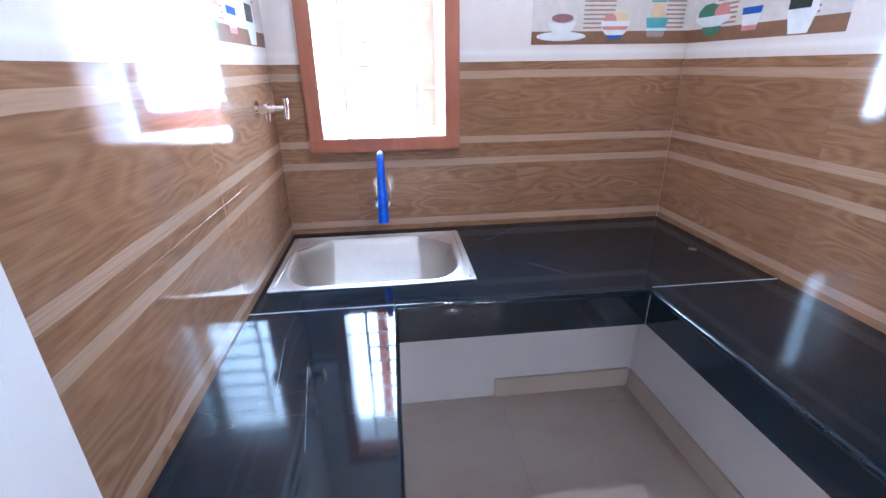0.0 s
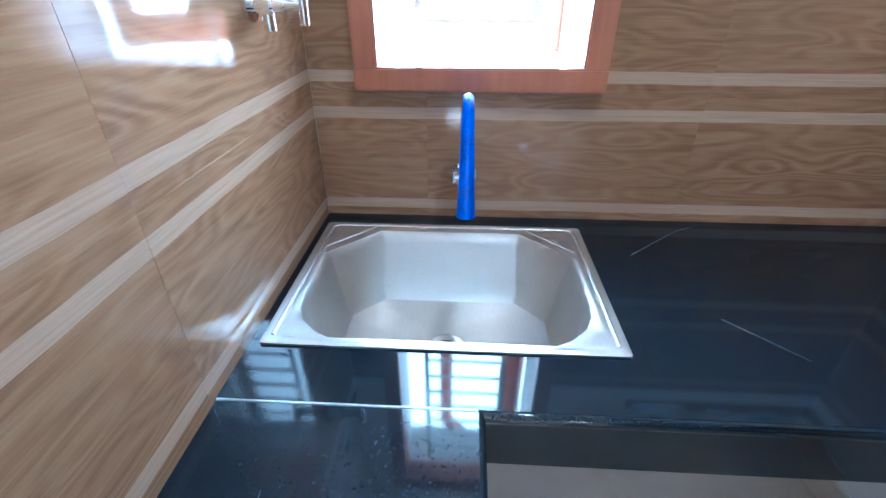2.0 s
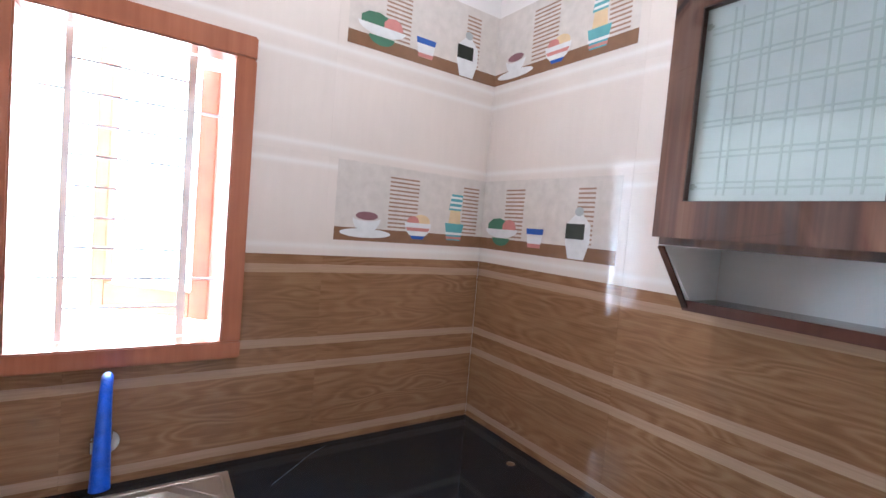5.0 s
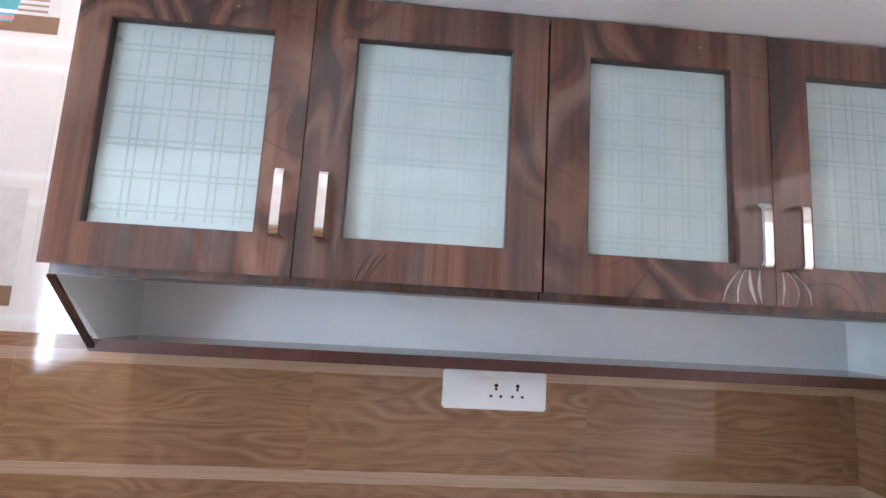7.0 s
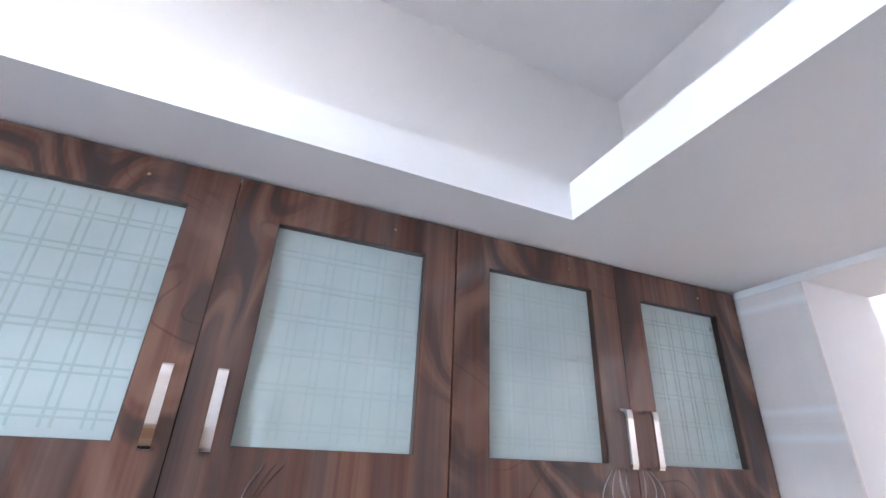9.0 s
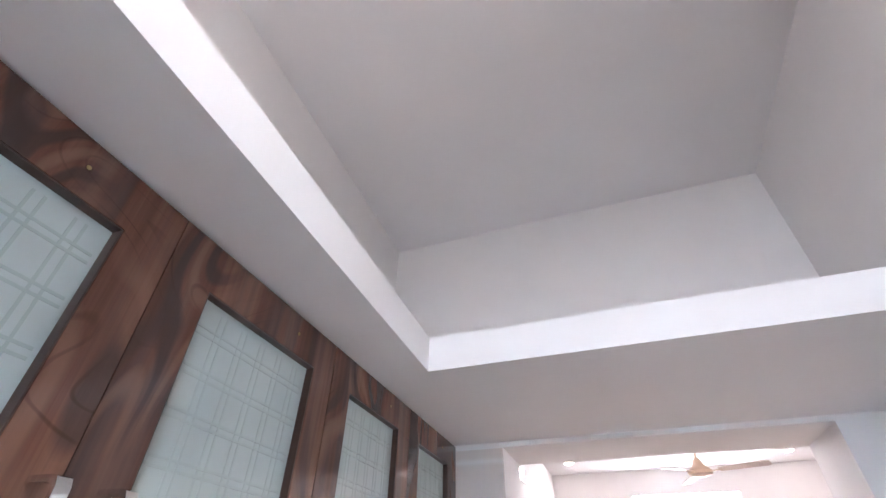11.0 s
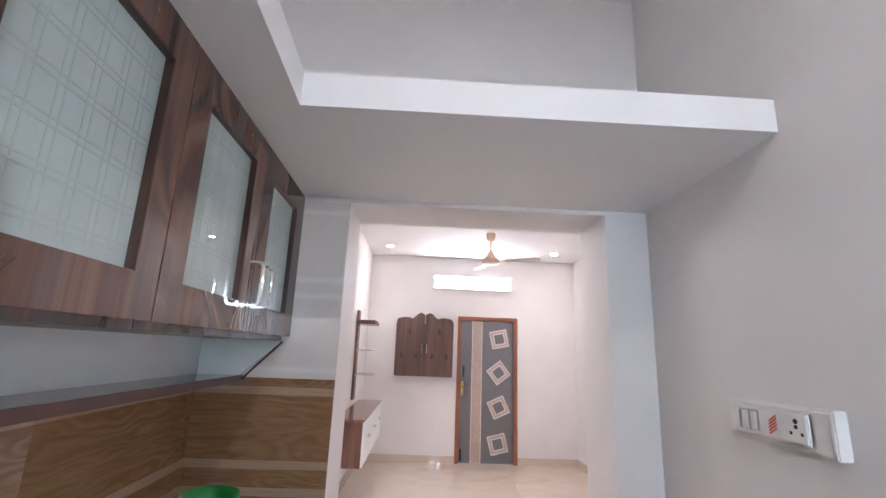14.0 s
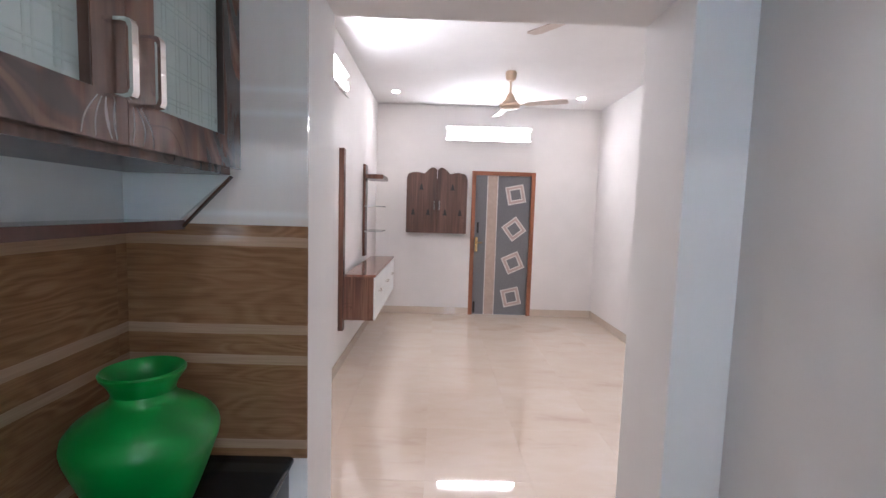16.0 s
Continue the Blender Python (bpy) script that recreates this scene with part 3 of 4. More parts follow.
kitchen_window()


# ---- worktop, sink, tap ----
def worktop():
    w = thing("granite_worktop", pose(0, 0, 0), "polished black granite worktop round three sides of the kitchen", "worktop")
    z0, z1 = 0.840, 0.860
    bm = bmesh.new()
    bm_frame(bm, (0.001, E - 0.001, -0.590, -0.001), (0.034, 0.600, -0.466, -0.074), z0, z1)
    bm_prism(bm, [(E - 0.001, -0.590), (ew(-0.59) - 0.001, -0.590), (E - 0.001, -0.001)], z0, z1)
    part("slab", bm, GRANITE, w)
    boxes("slab", GRANITE, [(0.001, 0.375, -1.214, -0.592, z0, z1 - 0.0005)], w, 0.002)
    bm = bmesh.new()
    bm_prism(bm, [(ew(-0.592) - 0.001, -0.592), (1.094, -0.592), (1.160, S + 0.001), (ew(S) - 0.001, S + 0.001)], z0, z1 - 0.0005)
    part("slab", bm, GRANITE, w)
    # rounded nosing and the apron under it
    r = 0.011
    for a, b in (((0.372, -0.592), (0.372, -1.214)), ((0.372, -0.590), (1.096, -0.590)), ((1.096, -0.592), (1.162, S + 0.001))):
        bm = bmesh.new()
        bm_tube(bm, [(*a, 0.8482), (*b, 0.8482)], r, 14)
        part("nosing", bm, GRANITE, w, smooth=True)
    boxes("apron", GRANITE, [(0.374, 1.096, -0.588, -0.570, 0.737, z0)], w)
    boxes("apron", GRANITE, [(0.354, 0.372, -1.214, -0.588, 0.737, z0)], w)
    bm = bmesh.new()
    bm_prism(bm, [(1.116, -0.588), (1.098, -0.588), (1.164, S + 0.001), (1.182, S + 0.001)], 0.737, z0)
    part("apron", bm, GRANITE, w)
    boxes("seam", PRINT["grey"], [(0.002, 0.372, -0.5925, -0.5895, z1 - 0.004, z1 + 0.0002)], w)
    boxes("seam", PRINT["grey"], [(1.098, ew(-0.59) - 0.002, -0.5925, -0.5895, z1 - 0.004, z1 + 0.0002)], w)
    for p, q, wd in (((0.709, -0.166), (0.843, -0.055), 0.0016), ((0.843, -0.055), (0.905, -0.022), 0.0010), ((0.800, -0.375), (0.893, -0.472), 0.0013), ((0.139, -0.897), (0.118, -0.717), 0.0007), ((0.221, -1.06), (0.188, -0.832), 0.0007)):
        d = Vector((q[0] - p[0], q[1] - p[1]))
        n = Vector((-d.y, d.x)).normalized() * wd / 2
        bm = bmesh.new()
        bm_prism(bm, [(p[0] + n.x, p[1] + n.y), (p[0] - n.x, p[1] - n.y), (q[0] - n.x * 0.5, q[1] - n.y * 0.5), (q[0] + n.x * 0.5, q[1] + n.y * 0.5)], z1 - 0.001, z1 + 0.0002)
        part("vein", bm, VEIN, w, "thin pale vein in the granite")
    bm = bmesh.new()
    bm_lathe(bm, [(0.014, 0.8598), (0.014, 0.8612), (0.010, 0.8618)], 20, (1.375, -0.354))
    part("hole_cap", bm, CHROME, w, "small chrome hole cover", True)
    return w


worktop()


def ring(cx, cy, hx, hy, r, n=5):
    out = []
    for qx, qy, a0 in ((1, 1, 0), (-1, 1, 90), (-1, -1, 180), (1, -1, 270)):
        for k in range(n + 1):
            f = round(k / n) if qy > 0 else k / n
            a = radians(a0 + 90 * (f * 0.74 + 0.26 * k / n))
            out.append((cx + qx * (hx - r) + r * math.cos(a), cy + qy * (hy - r) + r * math.sin(a)))
    return out


def sink():
    s = thing("kitchen_sink", pose(0, 0, 0), "stainless steel sink with a chamfered bowl set into granite", "sink")
    cx, cy, hx, hy = 0.317, -0.270, 0.299, 0.211
    bx, by, gx, gy = 0.314, -0.287, 0.256, 0.182
    levels = [(cx, cy, hx, hy, 0.006, 0.8602), (cx, cy, hx, hy, 0.006, 0.8640), (cx, cy, hx - 0.006, hy - 0.005, 0.008, 0.8652), (cx, cy, hx - 0.018, hy - 0.012, 0.014, 0.8640),
              (cx, cy, hx - 0.024, hy - 0.016, 0.018, 0.8662), (bx, by, gx + 0.010, gy + 0.006, 0.125, 0.8662), (bx, by, gx + 0.006, gy + 0.004, 0.120, 0.8635), (bx, by, gx, gy, 0.115, 0.8560), (bx, by, gx - 0.006, gy - 0.005, 0.112, 0.84),
              (bx, by, gx - 0.020, gy - 0.020, 0.085, 0.715), (bx, by, gx - 0.032, gy - 0.032, 0.078, 0.694), (bx, by, gx - 0.06, gy - 0.06, 0.06, 0.686), (bx, by, 0.05, 0.05, 0.049, 0.682)]
    bm = bmesh.new()
    rings = [[bm.verts.new((x, y, v[5])) for x, y in ring(*v[:5])] for v in levels]
    for a, b in zip(rings, rings[1:]):
        n = len(a)
        for k in range(n):
            j = (k + 1) % n
            bm.faces.new((a[k], a[j], b[j], b[k]))
    bm.faces.new(rings[-1])
    ob = part("bowl", bm, STEEL, s, smooth=True)
    md = ob.modifiers.new("thickness", "SOLIDIFY")
    md.thickness, md.offset = 0.0012, 0.0
    for pts in ([(0.034, -0.462, 0.865), (0.034, -0.090, 0.865), (0.038, -0.079, 0.865), (0.049, -0.075, 0.865), (0.585, -0.075, 0.865), (0.596, -0.079, 0.865), (0.600, -0.090, 0.865), (0.600, -0.462, 0.865)],
                [(0.044, -0.175, 0.865), (0.136, -0.083, 0.865)], [(0.584, -0.175, 0.865), (0.492, -0.083, 0.865)]):
        bm = bmesh.new()
        bm_tube(bm, pts, 0.0038, 10)
        part("rim_bead", bm, STEEL, s, "pressed bead in the steel rim", True)
    bm = bmesh.new()
    bm_lathe(bm, [(0.040, 0.683), (0.040, 0.6865), (0.030, 0.688), (0.012, 0.685)], 24, (bx, by))
    part("drain", bm, CHROME, s, "chrome drain with a strainer", True)
    return s


sink()


def tap():
    t = thing("kitchen_tap", pose(0.342, -T, 0.975), "wall-mounted chrome tap with its spout wrapped in blue plastic", "tap")
    bm = bmesh.new()
    bm_tube(bm, [(0, 0.006, 0), (0, -0.004, 0)], 0.030, 24)
    bm_tube(bm, [(0, -0.003, 0), (0, -0.060, 0)], 0.014, 16)
    part("body", bm, CHROME, t, smooth=True)
    bm = bmesh.new()
    bm_tube(bm, [(-0.020, -0.030, 0.0), (0.002, -0.030, 0)], 0.010, 14)
    bm_tube(bm, [(-0.022, -0.030, -0.010), (-0.022, -0.030, 0.018)], 0.006, 10)
    part("lever", bm, CHROME, t, smooth=True)
    pts = curve_pts([(0, -0.055, -0.012), (0.001, -0.055, 0.08), (0.003, -0.062, 0.155), (0.005, -0.090, 0.192), (0.006, -0.125, 0.185), (0.006, -0.155, 0.12), (0.006, -0.175, 0.04), (0.006, -0.186, -0.020)], 5)
    n = len(pts)
    bm = bmesh.new()
    bm_tube(bm, pts, [0.0115 + 0.0085 * max(0.0, (k / n - 0.55) / 0.45) for k in range(n)], 16)
    part("spout", bm, BLUE, t, "spout wrapped in blue plastic", True)
    return t


tap()


def valve():
    v = thing("stop_valve", pose(0.0, -0.235, 1.335), "small chrome stop valve on the tiled wall", "valve")
    for name, a, b, r in (("flange", 0.0, 0.008, 0.024), ("stem", 0.007, 0.060, 0.011), ("collar", 0.022, 0.040, 0.016), ("knob", 0.060, 0.085, 0.009)):
        bm = bmesh.new()
        bm_tube(bm, [(a, 0, 0), (b, 0, 0)], r, 20)
        part(name, bm, CHROME, v, smooth=True)
    bm = bmesh.new()
    bm_tube(bm, [(0.088, 0, -0.028), (0.088, 0, 0.028)], [0.007, 0.009], 14)
    part("handle", bm, CHROME, v, smooth=True)
    bm = bmesh.new()
    bm_tube(bm, [(0.031, 0, -0.008), (0.031, 0, -0.036)], 0.010, 14)
    part("outlet", bm, CHROME, v, smooth=True)
    return v


valve()


def ceiling_bulb():
    b = thing("ceiling_bulb", pose(0.70, -0.76, H), "small lit white bulb on a short flex under the kitchen ceiling", "lamp")
    bm = bmesh.new()
    bm_lathe(bm, [(0.030, -0.016), (0.040, -0.012), (0.042, 0.0)], 28)
    part("base", bm, PLASTIC, b, smooth=True)
    bm = bmesh.new()
    bm_lathe(bm, [(0.004, -0.130), (0.004, -0.014)], 12)
    part("flex", bm, PLASTIC, b, smooth=True)
    bm = bmesh.new()
    bm_lathe(bm, [(0.019, -0.160), (0.021, -0.152), (0.021, -0.128), (0.008, -0.120)], 24)
    part("holder", bm, PLASTIC, b, smooth=True)
    bm = bmesh.new()
    bm_lathe(bm, [(0.036, -0.196), (0.031, -0.184), (0.021, -0.168), (0.016, -0.156)], 28)
    part("collar", bm, PLASTIC, b, "opaque white bulb collar", True)
    bm = bmesh.new()
    bm_lathe(bm, [(0.004, -0.2085), (0.018, -0.2075), (0.028, -0.2050), (0.034, -0.2005), (0.0362, -0.1955)], 28)
    part("bulb", bm, BULB, b, "glowing white bulb dome", True)


ceiling_bulb()


def junction_cover():
    c = thing("junction_cover", pose(ew(-0.075), -0.075, 2.55, 0, 0, TURN["east"]), "round white junction box cover high on the tiled wall", "cover")
    bm = bmesh.new()
    bm_tube(bm, [(0, 0.0, 0), (0, -0.006, 0), (0, -0.009, 0)], [0.040, 0.040, 0.034], 28)
    part("plate", bm, PLASTIC, c, smooth=True)
    for z in (-0.022, 0.022):
        bm = bmesh.new()
        bm_tube(bm, [(0, -0.008, z), (0, -0.0105, z)], 0.004, 12)
        part("screw", bm, HINGE, c, "dull metal screw", True)


junction_cover()


# ---- wall cabinets ----
def xf(y):
    return 1.235 + (-0.823 - y) * 0.0268


CAB_TURN = math.degrees(math.atan2(-1, 0.0268))
GZ0, GZ1, CZ0, CZ1 = 1.657, 2.008, 1.589, 2.080


def handle(parent, u, z0, z1):
    """A flat chrome strap bent into a pull."""
    bm = bmesh.new()
    path = [Vector((0.0, z0)), Vector((-0.030, z0)), Vector((-0.037, z0 + 0.002)), Vector((-0.040, z0 + 0.009)), Vector((-0.040, z1 - 0.009)), Vector((-0.037, z1 - 0.002)), Vector((-0.030, z1)), Vector((0.0, z1))]
    hw, th = 0.0070, 0.0050
    mid = Vector((0.0, (z0 + z1) / 2))
    rings = []
    for p in path:
        inward = (mid - p)
        q = p + Vector((math.copysign(th, inward.x) if abs(p.x) > 0.029 else 0.0, math.copysign(th, inward.y) if abs(inward.y) > 0.044 else 0.0))
        rings.append([bm.verts.new((u - hw, p.x, p.y)), bm.verts.new((u + hw, p.x, p.y)), bm.verts.new((u + hw, q.x, q.y)), bm.verts.new((u - hw, q.x, q.y))])
    for a, b in zip(rings, rings[1:]):
        for k in range(4):
            j = (k + 1) % 4
            bm.faces.new((a[k], a[j], b[j], b[k]))
    bm.faces.new(rings[0][::-1]), bm.faces.new(rings[-1])
    part("handle", bm, CHROME, parent, "chrome pull handle", True)


def plaid(parent, u0, u1, z0, z1, y, bold):
    """Etched lines on the frosted pane."""
    mat = ETCH_PALE if bold is None else ETCH if bold else ETCH_FAINT
    h = 0.0020 if bold is False else 0.0034
    for c in np.linspace(u0 + 0.055, u1 - 0.035, 5):
        for d in (-0.006, 0.006):
            boxes("etched_line", mat, [(c + d - h / 2, c + d + h / 2, y - 0.0005, y, z0 + 0.012, z1 - 0.012)], parent)
    for c in np.linspace(z0 + 0.030, z1 - 0.045, 6):
        for d in (-0.005, 0.005):
            boxes("etched_line", mat, [(u0 + 0.014, u1 - 0.008, y - 0.0010, y - 0.0004, c + d - h / 2, c + d + h / 2)], parent)


def creases(parent, u, z, fan, mat, label):
    """Slim raised creases of the protective film, fanning out below a handle."""
    for top, foot, bow, w in fan:
        bm = bmesh.new()
        rows = []
        for k in range(9):
            f = k / 8
            cu = u + top + (foot - top) * f + bow * math.sin(math.pi * f)
            cz = z + (CZ0 + 0.003 - z) * f
            h = w * math.sin(math.pi * (0.08 + 0.84 * f)) * 0.6
            rows.append([bm.verts.new((cu - h, -0.0001, cz)), bm.verts.new((cu, -0.0012, cz)), bm.verts.new((cu + h, -0.0001, cz)), bm.verts.new((cu, 0.0006, cz))])
        for p, q in zip(rows, rows[1:]):
            for k in range(4):
                j = (k + 1) % 4
                bm.faces.new((p[k], q[k], q[j], p[j]))
        bm.faces.new(rows[0]), bm.faces.new(rows[-1][::-1])
        part("film_crease", bm, mat, parent, label, True)


def cabinet(y0, y1, mid, panes, handles, bolds):
    c = thing("wall_cabinet", pose(0, 0, 0), "walnut laminate wall cabinet with two frosted glass doors", "cabinet", "wall cabinets over the worktop")
    bm = bmesh.new()
    bm_prism(bm, [(xf(y0) + 0.0265, y0), (ew(y0) - 0.001, y0), (ew(y1) - 0.001, y1), (xf(y1) + 0.0265, y1)], CZ0 - 0.014, CZ1)
    part("body", bm, WALNUT_DARK, c)
    for (a, b), (g0, g1), hy, bold in zip(((y0, mid), (mid, y1)), panes, handles, bolds):
        m = pose(xf(a), a, 0, 0, 0, CAB_TURN)
        w, u0, u1 = a - b, a - g0, a - g1
        bm = bmesh.new()
        bm_frame(bm, (0.0007, w - 0.0007, CZ0, CZ1 - 0.002), (u0, u1, GZ0, GZ1), 0.0, 0.026, "y")
        d = part("door", bm, WALNUT, c, "walnut laminate door frame")
        d.matrix_world = m
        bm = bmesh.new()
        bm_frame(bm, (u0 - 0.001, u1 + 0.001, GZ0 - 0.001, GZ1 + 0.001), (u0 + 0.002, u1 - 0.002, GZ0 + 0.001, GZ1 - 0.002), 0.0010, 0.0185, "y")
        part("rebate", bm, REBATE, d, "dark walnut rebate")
        boxes("pane", FROST, [(u0, u1, 0.0155, 0.0185, GZ0, GZ1)], d, label="frosted pale green glass pane")
        plaid(d, u0, u1, GZ0, GZ1, 0.0155, bold)
        handle(d, a - hy, 1.648, 1.757)
        edge = u0 + 0.010 if hy < (a + b) / 2 else u1 - 0.010
        for z in (GZ0 + 0.028, GZ1 - 0.034) if bold is not None else ():
            bm = bmesh.new()
            bm_box(bm, edge - 0.006, edge + 0.002, 0.0140, 0.0153, z - 0.006, z + 0.006, 0.0006)
            bm_box(bm, edge - 0.004, edge + 0.006, 0.0142, 0.0152, z - 0.0025, z + 0.002, 0.0004)
            part("hinge", bm, HINGE, d, "dark metal hinge")
        bm = bmesh.new()
        bm_tube(bm, [((u0 + u1) / 2 + 0.07, 0.0005, CZ1 - 0.036), ((u0 + u1) / 2 + 0.07, -0.0012, CZ1 - 0.036)], 0.0028, 12)
        part("screw_cap", bm, GOLD, d, "small brass screw", True)
    return c


near_unit = cabinet(-0.823, -1.619, -1.212, ((-0.875, -1.147), (-1.285, -1.557)), (-1.190, -1.258), (True, None))
far_unit = cabinet(-1.621, -2.428, -2.022, ((-1.693, -1.952), (-2.092, -2.345)), (-1.980, -2.046), (None, False))
far_doors = [o for o in far_unit.children if o.name.startswith("door")]
near_doors = [o for o in near_unit.children if o.name.startswith("door")]
CLEAR = "pale shiny crease in the plastic film"
creases(far_doors[0], 0.359, 1.648, ((-0.020, -0.052, -0.006, 0.0035), (-0.012, -0.026, -0.005, 0.003), (-0.004, 0.006, -0.004, 0.006), (0.014, 0.016, -0.003, 0.005)), FILM, CLEAR)
creases(far_doors[1], 0.024, 1.648, ((-0.012, -0.014, 0.003, 0.004), (0.006, 0.036, 0.012, 0.0035), (-0.004, 0.010, 0.012, 0.003)), FILM, CLEAR)
creases(near_doors[1], 0.046, 1.638, ((0.080, 0.056, -0.002, 0.0045), (0.094, 0.068, -0.002, 0.004), (0.106, 0.074, -0.002, 0.003)), WALNUT_DARK, "dark reddish streak in the walnut film")


def open_shelf():
    s = thing("open_shelf", pose(0, 0, 0), "white-backed open shelf with a walnut ledge under the cabinets", "shelf")
    y0, y1 = -0.828, -2.425
    LX0, LX1 = 1.368, 1.418
    bm = bmesh.new()
    p, q = y0 - 0.0102, y1 + 0.0102
    bm_prism(bm, [(ew(p) - 0.001, p), (ew(p) - 0.008, p), (ew(q) - 0.008, q), (ew(q) - 0.001, q)], 1.452, CZ0 - 0.014)
    part("back_panel", bm, SHELL, s)
    bm = bmesh.new()
    bm_prism(bm, [(LX0, y0), (ew(y0) - 0.009, y0), (ew(y1) - 0.009, y1), (LX1, y1)], 1.443, 1.462)
    part("ledge", bm, WALNUT, s)
    bm = bmesh.new()
    bm_prism(bm, [(LX0 - 0.004, y0), (LX0, y0), (LX1, y1), (LX1 - 0.004, y1)], 1.441, 1.463)
    part("ledge_edge", bm, LEDGE, s, "dark red-brown front edge")
    for a, b, lx in ((y0 - 0.010, y0, LX0), (y1, y1 + 0.010, LX1)):
        bm = bmesh.new()
        pts = [(ew(a) - 0.009, 1.462), (ew(a) - 0.009, CZ0 - 0.015), (xf(a) + 0.022, CZ0 - 0.015), (lx + 0.006, 1.462)]
        lo = [bm.verts.new((x, a, z)) for x, z in pts]
        hi = [bm.verts.new((x, b, z)) for x, z in pts]
        bm.faces.new(lo), bm.faces.new(hi[::-1])
        for k in range(4):
            j = (k + 1) % 4
            bm.faces.new((lo[k], lo[j], hi[j], hi[k]))
        part("side_panel", bm, SHELL, s)
        bm = bmesh.new()
        p, q = Vector((xf(a) + 0.021, 0, CZ0 - 0.016)), Vector((lx + 0.003, 0, 1.446))
        n = Vector((-(q - p).z, 0, (q - p).x)).normalized() * -0.005
        lo = [bm.verts.new((v.x, a - 0.001, v.z)) for v in (p, q, q + n, p + n)]
        hi = [bm.verts.new((v.x, b + 0.001, v.z)) for v in (p, q, q + n, p + n)]
        bm.faces.new(lo), bm.faces.new(hi[::-1])
        for k in range(4):
            j = (k + 1) % 4
            bm.faces.new((lo[k], lo[j], hi[j], hi[k]))
        part("edge_strip", bm, WALNUT_DARK, s, "dark walnut edge strip")
    return s


open_shelf()


# ---- switches and sockets ----
def pin(bm, u, z, r, y=-0.0125):
    bm_tube(bm, [(u, y, z), (u, y - 0.0006, z)], r, 10)


def socket_board():
    b = thing("socket_board", pose(ew(-1.475), -1.475, 1.341, 0, 0, TURN["east"]) @ Matrix.Scale(1.07, 4), "white double socket board on the wood-look tiles", "socket")
    boxes("plate", PLASTIC, [(0, 0.213, -0.010, 0.0, 0, 0.078)], b, 0.004)
    boxes("module", PLASTIC, [(0.040, 0.176, -0.0125, -0.009, 0.014, 0.064)], b, 0.001)
    for u in (0.108, 0.152):
        bm = bmesh.new()
        pin(bm, u, 0.049, 0.004), pin(bm, u - 0.010, 0.028, 0.0030), pin(bm, u + 0.010, 0.028, 0.0030)
        pin(bm, u, 0.042, 0.0030)
        part("socket_hole", bm, BLACK, b)
    boxes("switch", PLASTIC, [(0.046, 0.062, -0.0150, -0.012, 0.018, 0.060)], b, 0.001)
    boxes("switch", PLASTIC, [(0.066, 0.082, -0.0150, -0.012, 0.018, 0.060)], b, 0.001)
    return b


def switch_board():
    b = thing("switch_board", pose(WW, -2.047, 1.390, 0, 0, 90), "white switch board with a red striped indicator on the painted wall", "switch")
    boxes("back_box", PLASTIC, [(0, 0.289, -0.024, 0.0, 0, 0.088)], b, 0.006)
    boxes("plate", PLASTIC, [(0.012, 0.245, -0.029, -0.022, 0.010, 0.078)], b, 0.004)
    boxes("cover_lip", PLASTIC, [(0.2895, 0.300, -0.030, 0.0, -0.001, 0.089)], b, 0.0025)
    for k in range(3):
        # greyer plate: the gap's shade round each rocker is put into its colour
        boxes("rocker_gap", GAP, [(0.0292 + 0.028 * k, 0.0518 + 0.028 * k, -0.0294, -0.028, 0.0212, 0.0668)], b)
        boxes("switch", PLASTIC, [(0.030 + 0.028 * k, 0.051 + 0.028 * k, -0.0330, -0.028, 0.022, 0.066)], b, 0.0048)
    boxes("indicator", PLASTIC, [(0.137, 0.161, -0.0305, -0.028, 0.020, 0.066)], b)
    for k in range(5):
        z = 0.0205 + 0.0066 * k
        bm = bmesh.new()
        f = [bm.verts.new((u, -0.0306, zz)) for u, zz in ((0.138, z), (0.160, z + 0.014), (0.160, z + 0.0172), (0.138, z + 0.0034))]
        g = [bm.verts.new((v.co.x, -0.0312, v.co.z)) for v in f]
        bm.faces.new(f), bm.faces.new(g)
        for i in range(4):
            bm.faces.new((f[i], f[(i + 1) % 4], g[(i + 1) % 4], g[i]))
        part("indicator_stripe", bm, RED, b)
    boxes("socket_face", PLASTIC, [(0.172, 0.238, -0.0315, -0.028, 0.016, 0.072)], b, 0.001)
    bm = bmesh.new()
    for u, z, r in ((0.212, 0.058, 0.0055), (0.198, 0.034, 0.0038), (0.226, 0.034, 0.0038), (0.212, 0.047, 0.0045)):
        pin(bm, u, z, r, -0.0314)
    part("socket_hole", bm, BLACK, b)
    return b


socket_board()
switch_board()


# ---- the green water pot ----
def pot():
    p = thing("water_pot", pose(1.367, -2.19, 0.8598), "bright green plastic water pot standing on the granite worktop", "pot")
    body = [(0.058, 0.0), (0.066, 0.004), (0.085, 0.045), (0.101, 0.085), (0.119, 0.135), (0.131, 0.170), (0.134, 0.187), (0.131, 0.203), (0.117, 0.222), (0.093, 0.240), (0.068, 0.254), (0.057, 0.264), (0.054, 0.276)]
    bm = bmesh.new()
    bm_lathe(bm, body, 48)
    part("body", bm, GREEN, p, smooth=True)
    neck = [(0.0535, 0.273), (0.058, 0.287), (0.067, 0.302), (0.073, 0.310), (0.0745, 0.316), (0.071, 0.320), (0.064, 0.315), (0.052, 0.297), (0.049, 0.2765)]
    bm = bmesh.new()
    bm_lathe(bm, neck, 48)
    part("rim", bm, GREEN, p, smooth=True)
    return p


pot()


